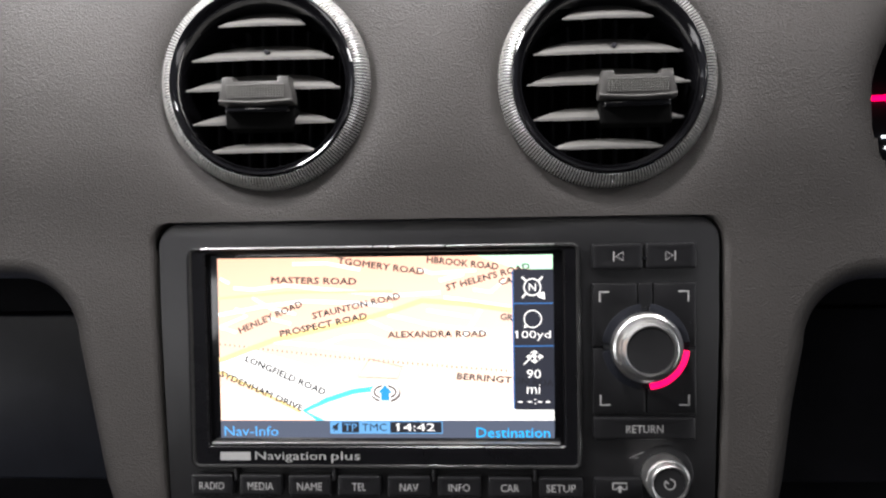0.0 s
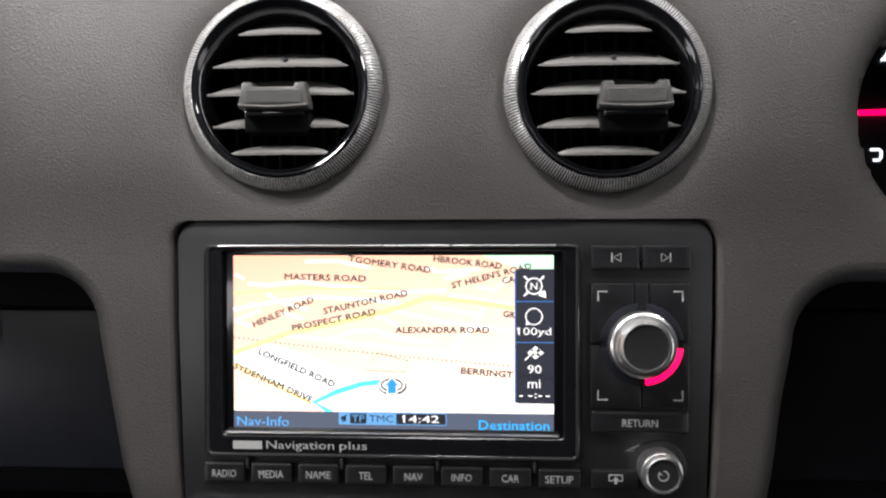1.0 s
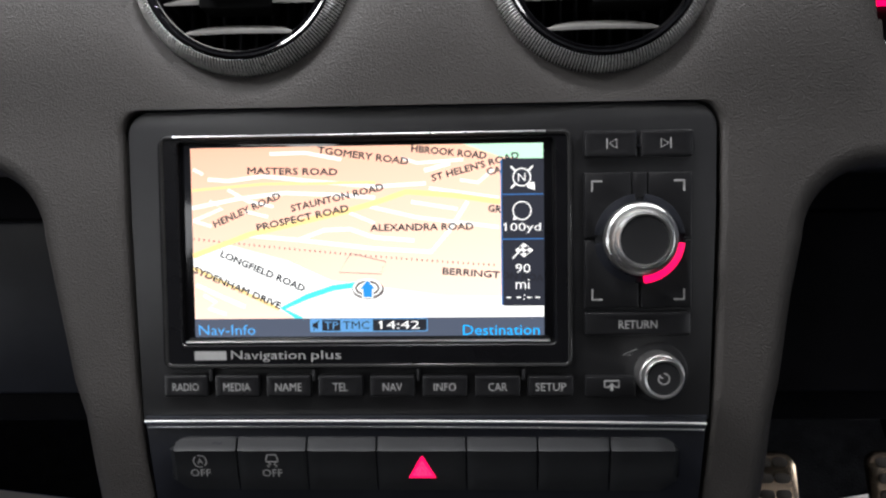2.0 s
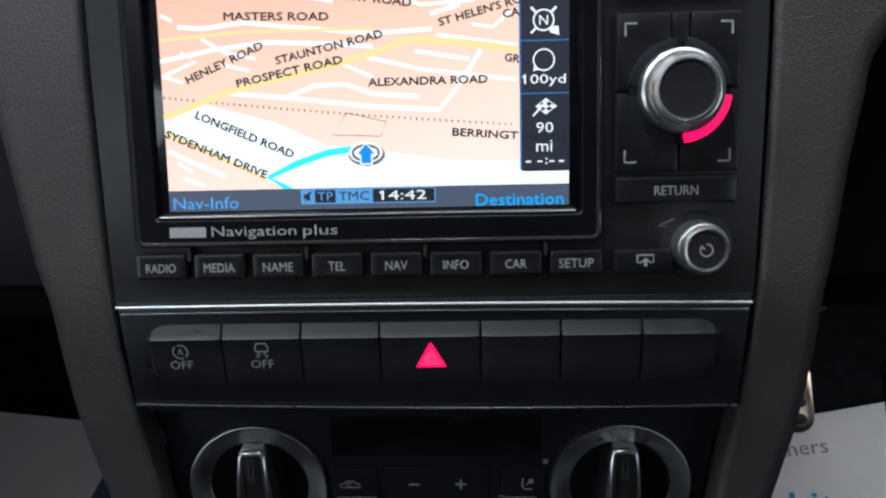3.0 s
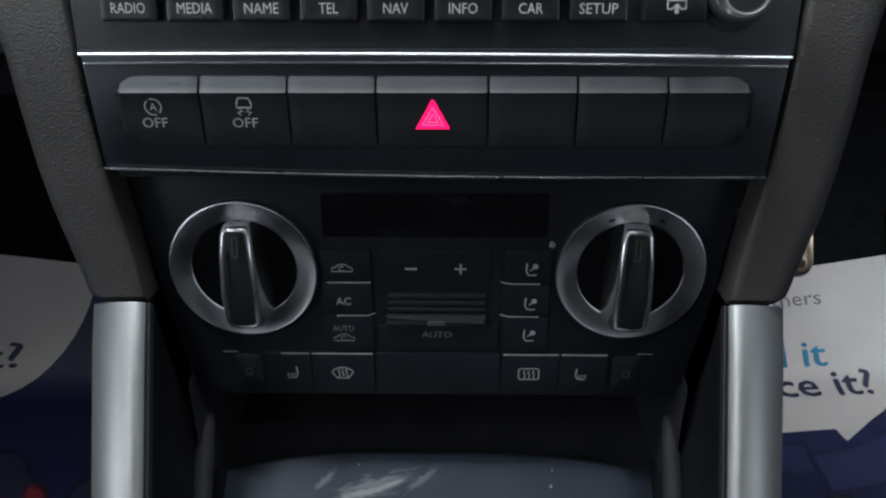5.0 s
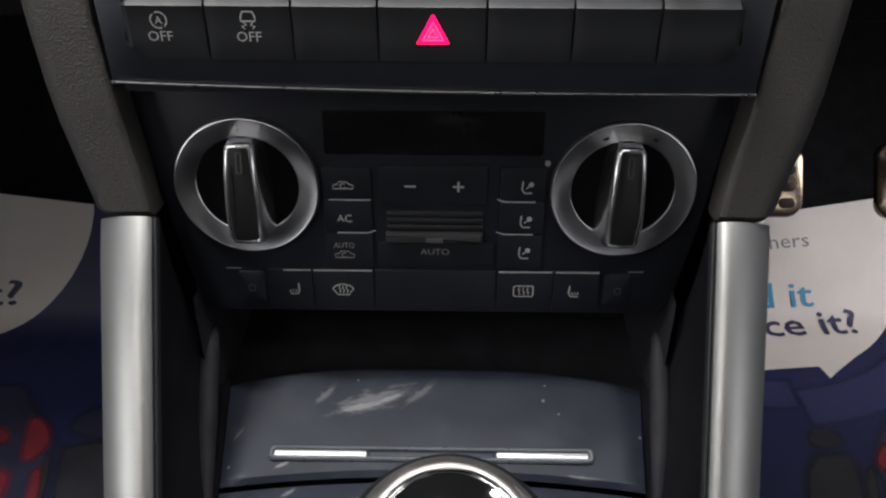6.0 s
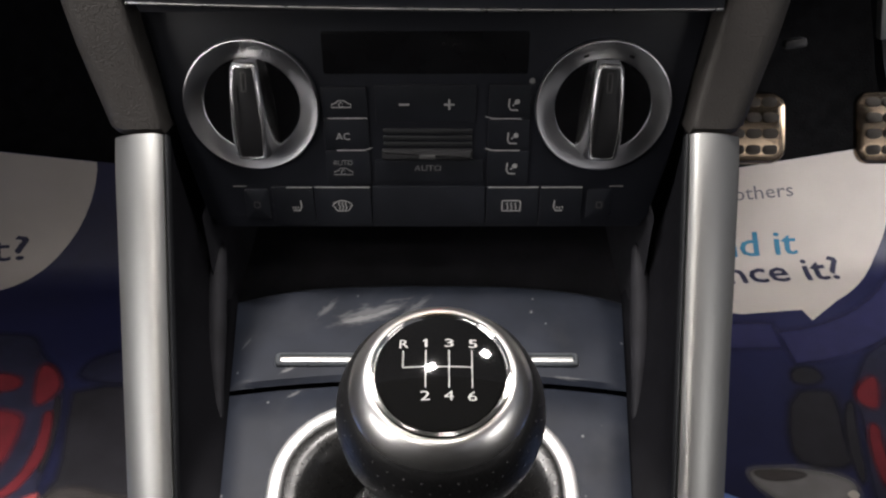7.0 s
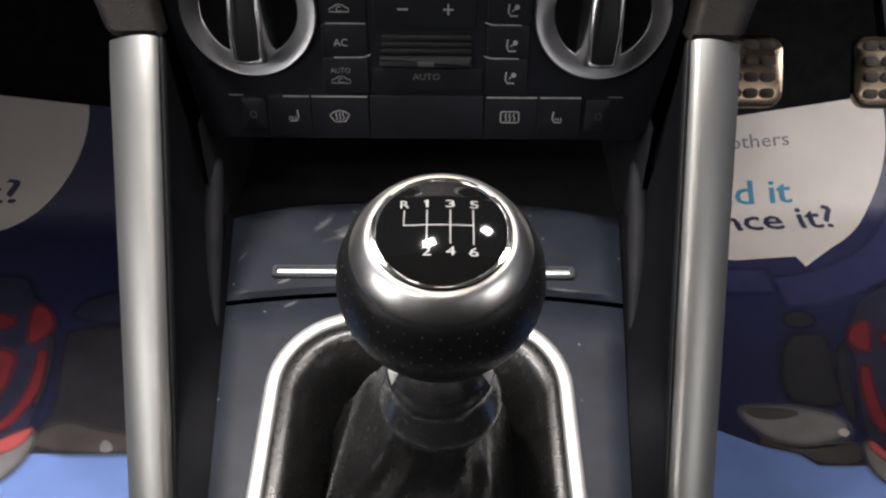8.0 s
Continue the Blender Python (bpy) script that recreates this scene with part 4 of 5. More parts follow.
edges = (-105.2, -76.6, -47.5, -18.6, 18.1, 47.1, 76.2, 104.4)
for k in range(7):
    u0, u1 = edges[k] + 0.45, edges[k + 1] - 0.45
    bm = bmesh.new()
    prev = None
    for i in range(13):
        u = u0 + (u1 - u0) * i / 12
        top, bottom = 0.2 - 0.012 * (u + 105) * 0.15, -23.4
        if k == 0:
            d = max(0.0, 9 - (u - u0)) / 9
            top -= 4.6 * d ** 2.4
            bottom += 7 * d ** 2
        if k == 6:
            d = max(0.0, 9 - (u1 - u)) / 9
            top -= 4.6 * d ** 2.4
            bottom += 7 * d ** 2
        edge = (1.8 if (k, i) in ((0, 0), (6, 12)) else 0.5) if i in (0, 12) else 0.0
        row = [(top, -2), (top, switch_face(u, top) - edge)]
        row += [(v, switch_face(u, v) - edge) for v in (-3.0, -4.4)] + [(-4.8, 3.55 - edge), (-5.3, 3.4 - edge)]
        row += [(v, switch_face(u, v) - edge - 0.3 * math.sin(math.pi * (v + 5) / (bottom + 5))) for v in (-9.5, -14, -19)] + [(bottom, switch_face(u, bottom) - 0.8), (bottom, -2)]
        row = [bm.verts.new((u * MM, min(v, top) * MM, z * MM)) for v, z in row]
        if prev:
            for a in range(len(row) - 1):
                bm.faces.new((prev[a], prev[a + 1], row[a + 1], row[a]))
        else:
            bm.faces.new(row)
        prev = row
    bm.faces.new(list(reversed(prev)))
    sw = part("switch", bm, SWITCH, strip, "hazard button with a lit red triangle" if k == 3 else "", sharp=28)
    lift = lambda u, v: switch_face(u, v) + 0.05
    if k < 2:
        c = (-92.1, -62.0)[k]
        if k == 0:
            part("rub_mark", stroke([(-86.6, -2.2), (-85.4, -1.8), (-83.8, -2.4), (-82.6, -1.9)], 0.7, lift), KEYCAP, sw, "small dark rub mark")
        lettering("OFF", c - 0.2, -15.0, 8.4, 3.4, lift, LEGEND, sw)
        if k == 0:
            bm = stroke(arc(c, -9.6, 2.7, -50, 110, 14), 0.45, lift)
            stroke(arc(c, -9.6, 2.7, 130, 290, 14), 0.45, lift, bm)
            part("legend", bm, LEGEND, sw)
            lettering("A", c, -9.6, 2.4, 2.6, lift, LEGEND, sw)
        else:
            bm = stroke([(c - 2.4, -8.4), (c - 1.7, -6.6), (c + 1.7, -6.6), (c + 2.4, -8.4), (c + 2.4, -9.8), (c - 2.4, -9.8)], 0.6, lift, closed=True)
            for s in (-1, 1):
                stroke([(c + s * 1.6, -10.2), (c + s * 0.6, -11.0), (c + s * 2.2, -11.6), (c + s * 1.2, -12.4)], 0.5, lift, bm)
            part("legend", bm, LEGEND, sw)
    if k == 3:
        part("warning_triangle", flat([(-5.7, -17.1), (5.7, -17.1), (0.35, -7.2), (-0.35, -7.2)], lift), RED, sw, "lit red warning triangle")
        fine = glow("pale red lamp", (1.0, 0.10, 0.16), 2.6)
        for s in (0.62, 0.30):
            part("warning_line", stroke([(-5.7 * s, -13.8 - 3.2 * s), (5.7 * s, -13.8 - 3.2 * s), (0, -13.8 + 6.4 * s)], 0.35, lambda u, v: switch_face(u, v) + 0.1, closed=True), fine, sw)

# ---- climate panel ----
climate = thing("climate_panel", CLIMATE, "black climate control panel with two ring dials and small keys", "climate control")
part("face", slab([(-94, -58), (94, -58), (98, -52), (101, -38), (104.5, -20), (107, -2), (112, 44), (-112, 44), (-107, -2), (-104.5, -20), (-101, -38), (-98, -52)], -8, 0, 0.5), PANEL, climate)
part("display_window", slab(rrect(-42, 12.6, 41.5, 30, 1.2), -0.5, 0.5, 0.3), BEZEL, climate, "dark unlit display window")
part("sensor", lathe([(1.2, 0), (1.0, 0.9), (0, 1.1)], 14, 43.5, 9.6), DIM, climate)


INSERT = material("black insert plastic", (0.013, 0.013, 0.014), 0.32, spec=0.4, var=0.1)


def lower_end(bm):
    """Lets the grip bar sink towards its upper end."""
    for v in bm.verts:
        v.co.z *= 1 - 0.42 * max(0.0, (v.co.y / MM - 1) / 19) ** 1.4


def dial(cu, cv, turn, marks):
    ring = part("dial", lathe([(28.1, -0.5), (28.1, 2.0), (27.9, 2.6), (27.4, 2.8), (27.0, 2.6), (24.0, 1.7), (20.8, 1.0), (20.3, 0.9), (20.0, 0.6), (19.9, -1)], 128, cu, cv), SPUN, climate, "spun satin metal dial ring")
    part("well", lathe([(20.2, 0.4), (17, 0.2), (0, 0.2)], 64, cu, cv), GLOSS, ring, "gloss black dial well")
    bm = bmesh.new()
    for a, w, k in marks:
        for q in range(k):
            c_, s_ = math.cos(radians(a)), math.sin(radians(a))
            r = 22.8 + 1.7 * q
            stroke([(cu + r * c_, cv + r * s_), (cu + (r + 1.1) * c_, cv + (r + 1.1) * s_)], w, 2.75, bm)
    part("legend", bm, DIM if cu < 0 else INSERT, ring)
    # grip bar across the dial
    m = pose(cu * MM, cv * MM, 0, 0, 0, turn)
    pts = [(-6.5, -18.0), (-5.3, -20.2), (0, -20.8), (5.3, -20.2), (6.5, -18.0), (7.1, -6), (6.5, 8), (5.7, 17.4), (4.2, 19.8), (-4.2, 19.8), (-5.7, 17.4), (-6.5, 8), (-7.1, -6)]
    bm = bmesh.new()
    flare = lambda d: [(u * (1 + d * max(0.0, 6 - v) / 130), v - (0.25 * d if v < -17 else 0)) for u, v in pts]
    rings = [ring_of(bm, flare(2.6), 0.4), ring_of(bm, flare(1.9), 4.0), ring_of(bm, flare(0.8), 8.6), ring_of(bm, inset(pts, 0.1), 9.9), ring_of(bm, inset(pts, 0.4), 10.7), ring_of(bm, inset(pts, 0.9), 11.3), ring_of(bm, inset(pts, 1.5), 11.6), ring_of(bm, inset(pts, 1.9), 11.4)]
    for a, b in zip(rings, rings[1:]):
        bridge(bm, a, b)
    bm.faces.new(rings[-1])
    lower_end(bm)
    bm.transform(m)
    grip = part("grip", bm, GRIP_METAL, ring, "polished metal grip bar", sharp=50)
    bm = slab(inset(pts, 1.8), 10.2, 11.6, 0.4)
    lower_end(bm)
    bm.transform(m)
    part("insert", bm, INSERT, grip, "matt black insert")
    bm = stroke(rrect(-0.9, 9.0, 0.9, 16.2, 0.3, 3), 0.4, 11.72, closed=True)
    lower_end(bm)
    bm.transform(m)
    part("pointer", bm, material("faint pointer print", (0.05, 0.05, 0.05), 0.5), grip)


dial(-72.7, -0.5, 1.0, ((92, 0.6, 3), (72, 0.6, 2), (67, 0.6, 2)))
dial(73.1, -1.1, -1.5, ((112, 2.2, 1), (66, 2.2, 1)))


def key(u0, v0, u1, v1, name="key", mat=None, h=1.0):
    return part(name, slab(rrect(u0, v0, u1, v1, 0.8, 4), -0.5, h, 0.25), mat or KEYCAP, climate)


# pale lines put the highlights on the keys' edges into colour
EDGE = material("key highlight grey", (0.34, 0.34, 0.34), 0.35, var=0.2, var_scale=400)


def edge_line(owner, pts, w=0.55):
    part("edge", stroke(pts, w, 1.12), EDGE, owner, "pale painted highlight along the key")


def car_icon(c, v, k, mat, owner):
    bm = stroke([(c - 4.0, v - 1.2), (c - 3.8, v + 0.2), (c - 2.2, v + 0.7), (c - 1.2, v + 1.7), (c + 1.4, v + 1.7), (c + 2.6, v + 0.7), (c + 4.0, v + 0.2), (c + 4.0, v - 1.2)], 0.45, 1.1, closed=True)
    stroke(arc(c, v - 0.1, 1.0, 40, 330, 12), 0.4, 1.1, bm)
    part("legend", bm, mat, owner)


def seat_icon(c, v, mat, owner, dots=True, flip=1):
    bm = stroke([(c - 1.6 * flip, v + 2.6), (c - 1.9 * flip, v - 0.8), (c - 1.0 * flip, v - 2.4), (c + 2.0 * flip, v - 2.4)], 0.6, 1.1)
    if dots:
        flat(arc(c + 1.6 * flip, v + 1.2, 1.1, 0, 330, 10), 1.1, bm)
        stroke([(c + 0.9 * flip, v + 0.6), (c - 0.4 * flip, v - 0.6)], 0.5, 1.1, bm)
    else:
        for d in (-0.6, 0.6, 1.8):
            stroke([(c + d * flip, v - 0.4), (c + (d + 0.3) * flip, v - 1.6)], 0.45, 1.1, bm)
    part("legend", bm, mat, owner)


# left column
k1 = key(-43.6, -5.9, -24.6, 7.4)
car_icon(-35.6, -0.2, 1, LEGEND, k1)
edge_line(k1, [(-41.5, -6.1), (-25.0, -6.1)])
k2 = key(-43.6, -20.2, -24.6, -6.6)
lettering("AC", -35.7, -14.2, 5.8, 3.2, 1.1, LEGEND, k2)
edge_line(k2, [(-38.6, -20.5), (-26.6, -20.5), (-23.4, -19.3)])
k3 = key(-43.6, -36.6, -24.6, -20.9)
lettering("AUTO", -36.4, -26.2, 8.4, 2.4, 1.1, DIM, k3)
car_icon(-36.4, -30.6, 1, DIM, k3)
# right column
for v0, v1, v in ((-6.2, 8.0, -0.2), (-20.4, -6.9, -15.0), (-37.0, -21.1, -29.0)):
    kr = key(25.8, v0, 43.4, v1)
    seat_icon(36.0, v, LEGEND, kr)
    if v0 > -30:
        edge_line(kr, [(24.6, v0 + 0.8), (28.0, v0 - 0.2), (39.5, v0 - 0.2)])
# middle
kp = key(-21.4, -8.0, 20.6, 8.2)
bm = stroke([(-11.6, -0.2), (-7.2, -0.2)], 0.8, 1.1)
stroke([(7.2, -0.2), (11.6, -0.2)], 0.8, 1.1, bm)
stroke([(9.4, -2.4), (9.4, 2.0)], 0.8, 1.13, bm)
part("legend", bm, LEGEND, kp)
for k in range(3):
    part("grille_bar", slab(rrect(-18.6, -13.0 - 2.9 * k, 19.2, -11.0 - 2.9 * k, 0.6, 3), -0.3, 1.3, 0.5), SWITCH, climate)
key(-22.6, -35.2, 24.0, -25.2, "auto_key")
lettering("AUTO", 0.2, -28.8, 11.6, 2.7, 1.1, DIM, climate)
part("auto_bar", slab(rrect(-19.4, -24.4, 19.4, -20.0, 0.6), -0.3, 3.0, 1.2), material("grey bar", (0.030, 0.030, 0.032), 0.7, spec=0.2), climate, "grey rocker bar")
part("lamp", slab(rrect(-3.4, -23.8, 3.4, -21.8, 0.3), 2.4, 3.2, 0.2), material("dim lamp lens", (0.08, 0.08, 0.08), 0.5), climate)
# lower row
for u0, u1, kind, c in ((-68.5, -50.3, "seat", -57.9), (-50.0, -25.0, "front", -37.8), (-24.4, 25.2, "", 0), (25.8, 48.8, "rear", 36.8), (49.1, 68.0, "seat", 57.5)):
    kl = key(u0, -56.4, u1, -37.6)
    if kind:
        lo_, hi_ = (max(u0 + 0.4, -62) if u0 < 0 else u0 + 0.6), u1 - 0.5
        edge_line(kl, [(lo_, -37.9), (hi_, -37.9)], 0.7)
    if kind == "seat":
        seat_icon(c, -46.8, LEGEND, kl, False, 1 if c > 0 else -1)
    elif kind == "front":
        bm = stroke(arc(c, -50.0, 5.6, 40, 140, 12) + [(c - 2.4, -49.4), (c + 2.4, -49.4)], 0.5, 1.1, closed=True)
        for d in (-1.5, 0, 1.5):
            stroke([(c + d, -48.8), (c + d + 0.4, -47.4), (c + d - 0.3, -46.2), (c + d + 0.2, -45.2)], 0.45, 1.1, bm)
        part("legend", bm, LEGEND, kl)
    elif kind == "rear":
        bm = stroke(rrect(c - 4.0, -49.4, c + 4.0, -44.4, 0.8, 4), 0.5, 1.1, closed=True)
        for d in (-1.8, 0, 1.8):
            stroke([(c + d, -48.8), (c + d + 0.4, -47.4), (c + d - 0.3, -46.2), (c + d + 0.2, -45.2)], 0.45, 1.1, bm)
        part("legend", bm, LEGEND, kl)
for s in (-1, 1):
    wheel = part("thumbwheel", slab(rrect(s * 75.5 - 5.5, -54.0, s * 75.5 + 5.5, -39.0, 1.5), -0.5, 0.6, 0.4, dish=1.0), KEYCAP, climate, "small black thumbwheel")
    part("legend", stroke(rrect(s * 75.5 - 1.2, -47.6, s * 75.5 + 1.2, -44.8, 0.5, 3), 0.4, 1.7, closed=True), material("faint print", (0.07, 0.07, 0.07), 0.6), wheel)
    part("tick", stroke([(s * 82.5 - 3, -37.8), (s * 82.5 + 3, -37.8)], 0.5, 0.1), DIM, climate)
    part("tick", stroke([(s * 84 - 2.5 if s < 0 else 65.5, -52.4), (s * 84 + 2.5 if s < 0 else 71.5, -52.4)], 0.5, 0.15 if s < 0 else 1.2), KEYCAP, climate)

# ---- centre console ----
console = thing("centre_console", TUNNEL, "dark blue-grey dusty centre console with a lidded tray and storage slot", "console")


def tray_half(v):
    """Half width of the tray, tapering towards the seats."""
    return 92.0 + (v - 60) * 0.105 if v < 60 else 92.0


def gap_v(u):
    return 14.0 - 5.6 * (u / 86.5) ** 2


def in_opening(u, v):
    """Whether a place lies well inside the gaiter's opening in the plate."""
    du, dv, r = abs(u + 1.1) - 56.5, abs(v + 77.2) - 73.5, 33.0
    return math.hypot(max(du + r, 0), max(dv + r, 0)) < r


def sheet(v_front, v_back, name, label, z=0.0, edge=2.0):
    """A crowned plate between two curved edges given as functions of the fraction across."""
    bm = bmesh.new()
    prev = None
    for j in range(25):
        t = j / 24
        row = []
        for i in range(33):
            s = -1 + 2 * i / 32
            v = v_front(s) + (v_back(s) - v_front(s)) * t
            u = s * tray_half(v)
            d = min(1.0, (1 - abs(s)) * 46 / edge, t * 60 / edge + 0.0, (1 - t) * 60 / edge)
            zz = z - edge * (1 - math.sqrt(max(0.0, 1 - (1 - d) ** 2))) + 1.2 * (1 - s * s)
            row.append(bm.verts.new((u * MM, v * MM, zz * MM)))
        if prev:
            for i in range(32):
                mid = (prev[i].co + prev[i + 1].co + row[i + 1].co + row[i].co) / (4 * MM)
                if name == "plate" and in_opening(mid.x, mid.y):
                    continue
                bm.faces.new((prev[i], prev[i + 1], row[i + 1], row[i]))
        prev = row
    return part(name, bm, TRAY, console, label)


sheet(lambda s: gap_v(86 * s) + 1.3, lambda s: 69.5 - 10.0 * abs(s) ** 3.2, "lid", "dusty dark tray lid with scuffs")
sheet(lambda s: -185.0, lambda s: gap_v(86 * s) - 1.3, "plate", "dusty dark plate round the gear lever")
part("base", slab([(-66, -186), (66, -186), (90, 62), (-90, 62)], -48, -40, 0.4), DARK, console)
slot = part("slot", frame_slab(rrect(-68.4, 20.8, 67.0, 27.6, 2.2), rrect(-66.2, 22.8, 64.8, 25.8, 0.9), 0.0, 2.6, 0.7, 1.0), material("slot frame", (0.10, 0.11, 0.12), 0.3, 0.4), console, "grey handle slot in the lid")
for a, b in ((-66.2, -27.5), (26.4, 64.8)):
    part("slot_bar", slab(rrect(a, 22.9, b, 25.7, 0.9), 0.8, 2.1, 0.9), FRAME_METAL, slot, "bright chrome bar")
part("slot_button", slab(rrect(-26.4, 22.9, 25.4, 25.7, 0.6), 0.8, 1.9, 0.5), TRAY, slot, "dark push button")
# storage recess below the climate panel
bm = bmesh.new()
for quad in (((-95, 55, -8), (95, 55, -8), (90, 190, -8), (-90, 190, -8)), ((-90, 190, -8), (90, 190, -8), (90, 190, 70), (-90, 190, 70)),
             ((-95, 40, -8), (-90, 190, -8), (-90, 190, 70), (-99, 66, 50)), ((95, 40, -8), (90, 190, -8), (90, 190, 70), (99, 66, 50)), ((-99, 76, 46), (99, 76, 46), (90, 190, 60), (-90, 190, 60))):
    bm.faces.new([bm.verts.new((a * MM, b * MM, c * MM)) for a, b, c in quad])
part("recess", bm, DARK, console, "dark storage recess")

# silver trims down both sides of the console
TOP_IN, LEAN_T = 107.4, radians(47)
SILL_LEN = 0.30


def sill_point(side, across, s, out=0.0):
    """A place on a side trim: across in mm from the middle, s metres down its length, out mm off its face."""
    d = Vector((0, -math.sin(LEAN_T), -math.cos(LEAN_T)))
    n = Vector((0, -math.cos(LEAN_T), math.sin(LEAN_T)))
    across -= (72 + 0.75 * (across - 107)) * s
    return Vector((side * across * MM, 0.3235, 0.4062)) + d * s + n * out * MM


def crown(f):
    """Height of a side trim over its width: quick rise at the inner edge, long fall to the outer one."""
    if f < 0.18:
        return 4.6 * math.sqrt(max(0.0, 1 - ((0.18 - f) / 0.2) ** 2)) - 0.4
    return 4.2 - 8.4 * ((f - 0.18) / 0.86) ** 2


for side in (-1, 1):
    trim = thing("console_trim", Matrix(), "satin silver side trim of the centre console", "trim", "console side trims")
    bm = bmesh.new()
    prev = None
    sec = [(TOP_IN + 0.3, -6), (TOP_IN + 0.3, -0.8)] + [(TOP_IN + 0.3 + 21.8 * k / 18, crown(k / 18)) for k in range(19)] + [(TOP_IN + 22.6, -7), (TOP_IN + 22.0, -16)]
    for j in range(21):
        row = [bm.verts.new(sill_point(side, a, 0.0030 + SILL_LEN * j / 20, o - (1.2 if j == 0 else 0))) for a, o in sec]
        if prev:
            for k in range(len(row) - 1):
                bm.faces.new((prev[k], prev[k + 1], row[k + 1], row[k]))
        prev = row
    part("face", bm, SILVER, trim)
    bm = bmesh.new()
    prev = None
    for j in range(13):
        row = [bm.verts.new(sill_point(side, a, 0.0030 + SILL_LEN * j / 12, o)) for a, o in ((TOP_IN - 1.4, -3), (TOP_IN - 1.4, 0.6), (TOP_IN - 0.9, 1.1), (TOP_IN - 0.3, 0.7), (TOP_IN - 0.2, -3))]
        if prev:
            for k in range(len(row) - 1):
                bm.faces.new((prev[k], prev[k + 1], row[k + 1], row[k]))
        prev = row
    part("lip", bm, SWITCH, trim, "thin black lip")
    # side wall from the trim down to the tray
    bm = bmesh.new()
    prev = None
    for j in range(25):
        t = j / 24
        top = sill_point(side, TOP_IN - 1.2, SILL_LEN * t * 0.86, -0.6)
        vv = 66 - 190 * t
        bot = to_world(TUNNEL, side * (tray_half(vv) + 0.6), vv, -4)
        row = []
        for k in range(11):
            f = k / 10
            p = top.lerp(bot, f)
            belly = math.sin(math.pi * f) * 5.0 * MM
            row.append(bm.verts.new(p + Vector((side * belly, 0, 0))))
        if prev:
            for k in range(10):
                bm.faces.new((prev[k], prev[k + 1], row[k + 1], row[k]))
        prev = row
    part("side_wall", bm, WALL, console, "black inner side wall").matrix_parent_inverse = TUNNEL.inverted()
    # rounded front edge of the storage recess
    path = [to_world(TUNNEL, side * (tray_half(v) + 3.4 + 1.4 * math.sin(math.pi * (78 - v) / 90)), v, -6 + 0.39 * max(0, v + 12)) for v in range(-15, 74, 3)]
    girth = lambda f: 0.3 + 3.9 * min(1.0, 0.25 + 1.4 * f) * math.sqrt(max(0.0, 1 - max(0.0, (f - 0.72) / 0.28) ** 2))
    tube = lambda f: [(girth(f) * math.cos(a), girth(f) * math.sin(a)) for a in [math.tau * k / 12 for k in range(12)]]
    part("recess_edge", sweep(path, tube), DARK, console, "rounded black edge of the storage recess").matrix_parent_inverse = TUNNEL.inverted()
    # outer flank of the console down to the floor
    bm = bmesh.new()
    bm.faces.new([bm.verts.new(p) for p in (sill_point(side, TOP_IN + 20, 0, -14), sill_point(side, TOP_IN + 20, SILL_LEN, -14), Vector((side * 0.105, 0.06, 0.05)), Vector((side * 0.118, 0.60, 0.05)), Vector((side * 0.118, 0.60, 0.42)))])
    part("flank", bm, DARK, console).matrix_parent_inverse = TUNNEL.inverted()

# ---- gear lever ----
GU, GV, GZ = 7.1, -74.8, 119.5
KNOB = pose(GU * MM, GV * MM, GZ * MM, 5)
lever = thing("gear_lever", TUNNEL, "gear lever with black leather knob, chrome band and leather gaiter", "gear lever")


def on_knob(bm):
    """Sets a shape, built round the knob's own middle, on the lever."""
    bm.transform(KNOB)
    return bm


ball = part("knob", on_knob(lathe([(21.9, 12.9), (22.8, 12.4), (24.6, 9.6), (26.3, 5), (27.0, 0), (26.7, -5), (25.4, -10), (23.1, -15), (20.0, -19.5), (16.6, -22.8), (14.0, -24.8), (12.4, -25.6)], 96)), LEATHER, lever, "black perforated leather knob")
bm = bmesh.new()
for r in range(6):
    z = 9.6 - 2.9 * r
    rad = float(np.interp(z, (-10, -5, 0, 5, 9.6, 12.4), (25.4, 26.7, 27.0, 26.3, 24.6, 22.8)))
    for k in range(36):
        a = math.tau * (k + 0.5 * (r % 2)) / 36
        bmesh.ops.create_icosphere(bm, subdivisions=1, radius=0.28 * MM, matrix=Matrix.Translation((rad * math.cos(a) * MM, rad * math.sin(a) * MM, z * MM)))
part("perforation", on_knob(bm), material("paler perforation", (0.022, 0.022, 0.023), 0.5), ball, "rows of small perforations")
part("band", on_knob(lathe([(22.7, 11.6), (22.6, 12.5), (22.2, 13.4), (21.3, 14.9), (20.2, 16.4), (19.0, 17.6), (18.1, 18.2), (17.5, 18.3), (17.3, 17.8)], 128)), BAND, ball, "satin metal band")
part("rim", on_knob(lathe([(17.4, 17.6), (17.2, 18.4), (16.9, 18.9), (16.5, 19.0), (16.2, 18.6), (16.0, 18.5), (15.8, 18.7), (15.6, 18.5), (15.5, 18.0)], 128)), CHROME, ball, "bright chrome rim")
dome = lambda r: 20.0 - 0.5 * 0.011 * r * r
cap = part("cap", on_knob(lathe([(15.6, 18.0)] + [(r, dome(r)) for r in (15.5, 14.5, 13, 11, 9, 7, 5, 3, 1.5)] + [(0, dome(0))], 96)), CAP, ball, "gloss black domed shift pattern cap")
INK = material("white inlay", (0.40, 0.40, 0.39), 0.4, var=0.03)
inlay = lambda u, v: dome(math.hypot(u, v)) + 0.06
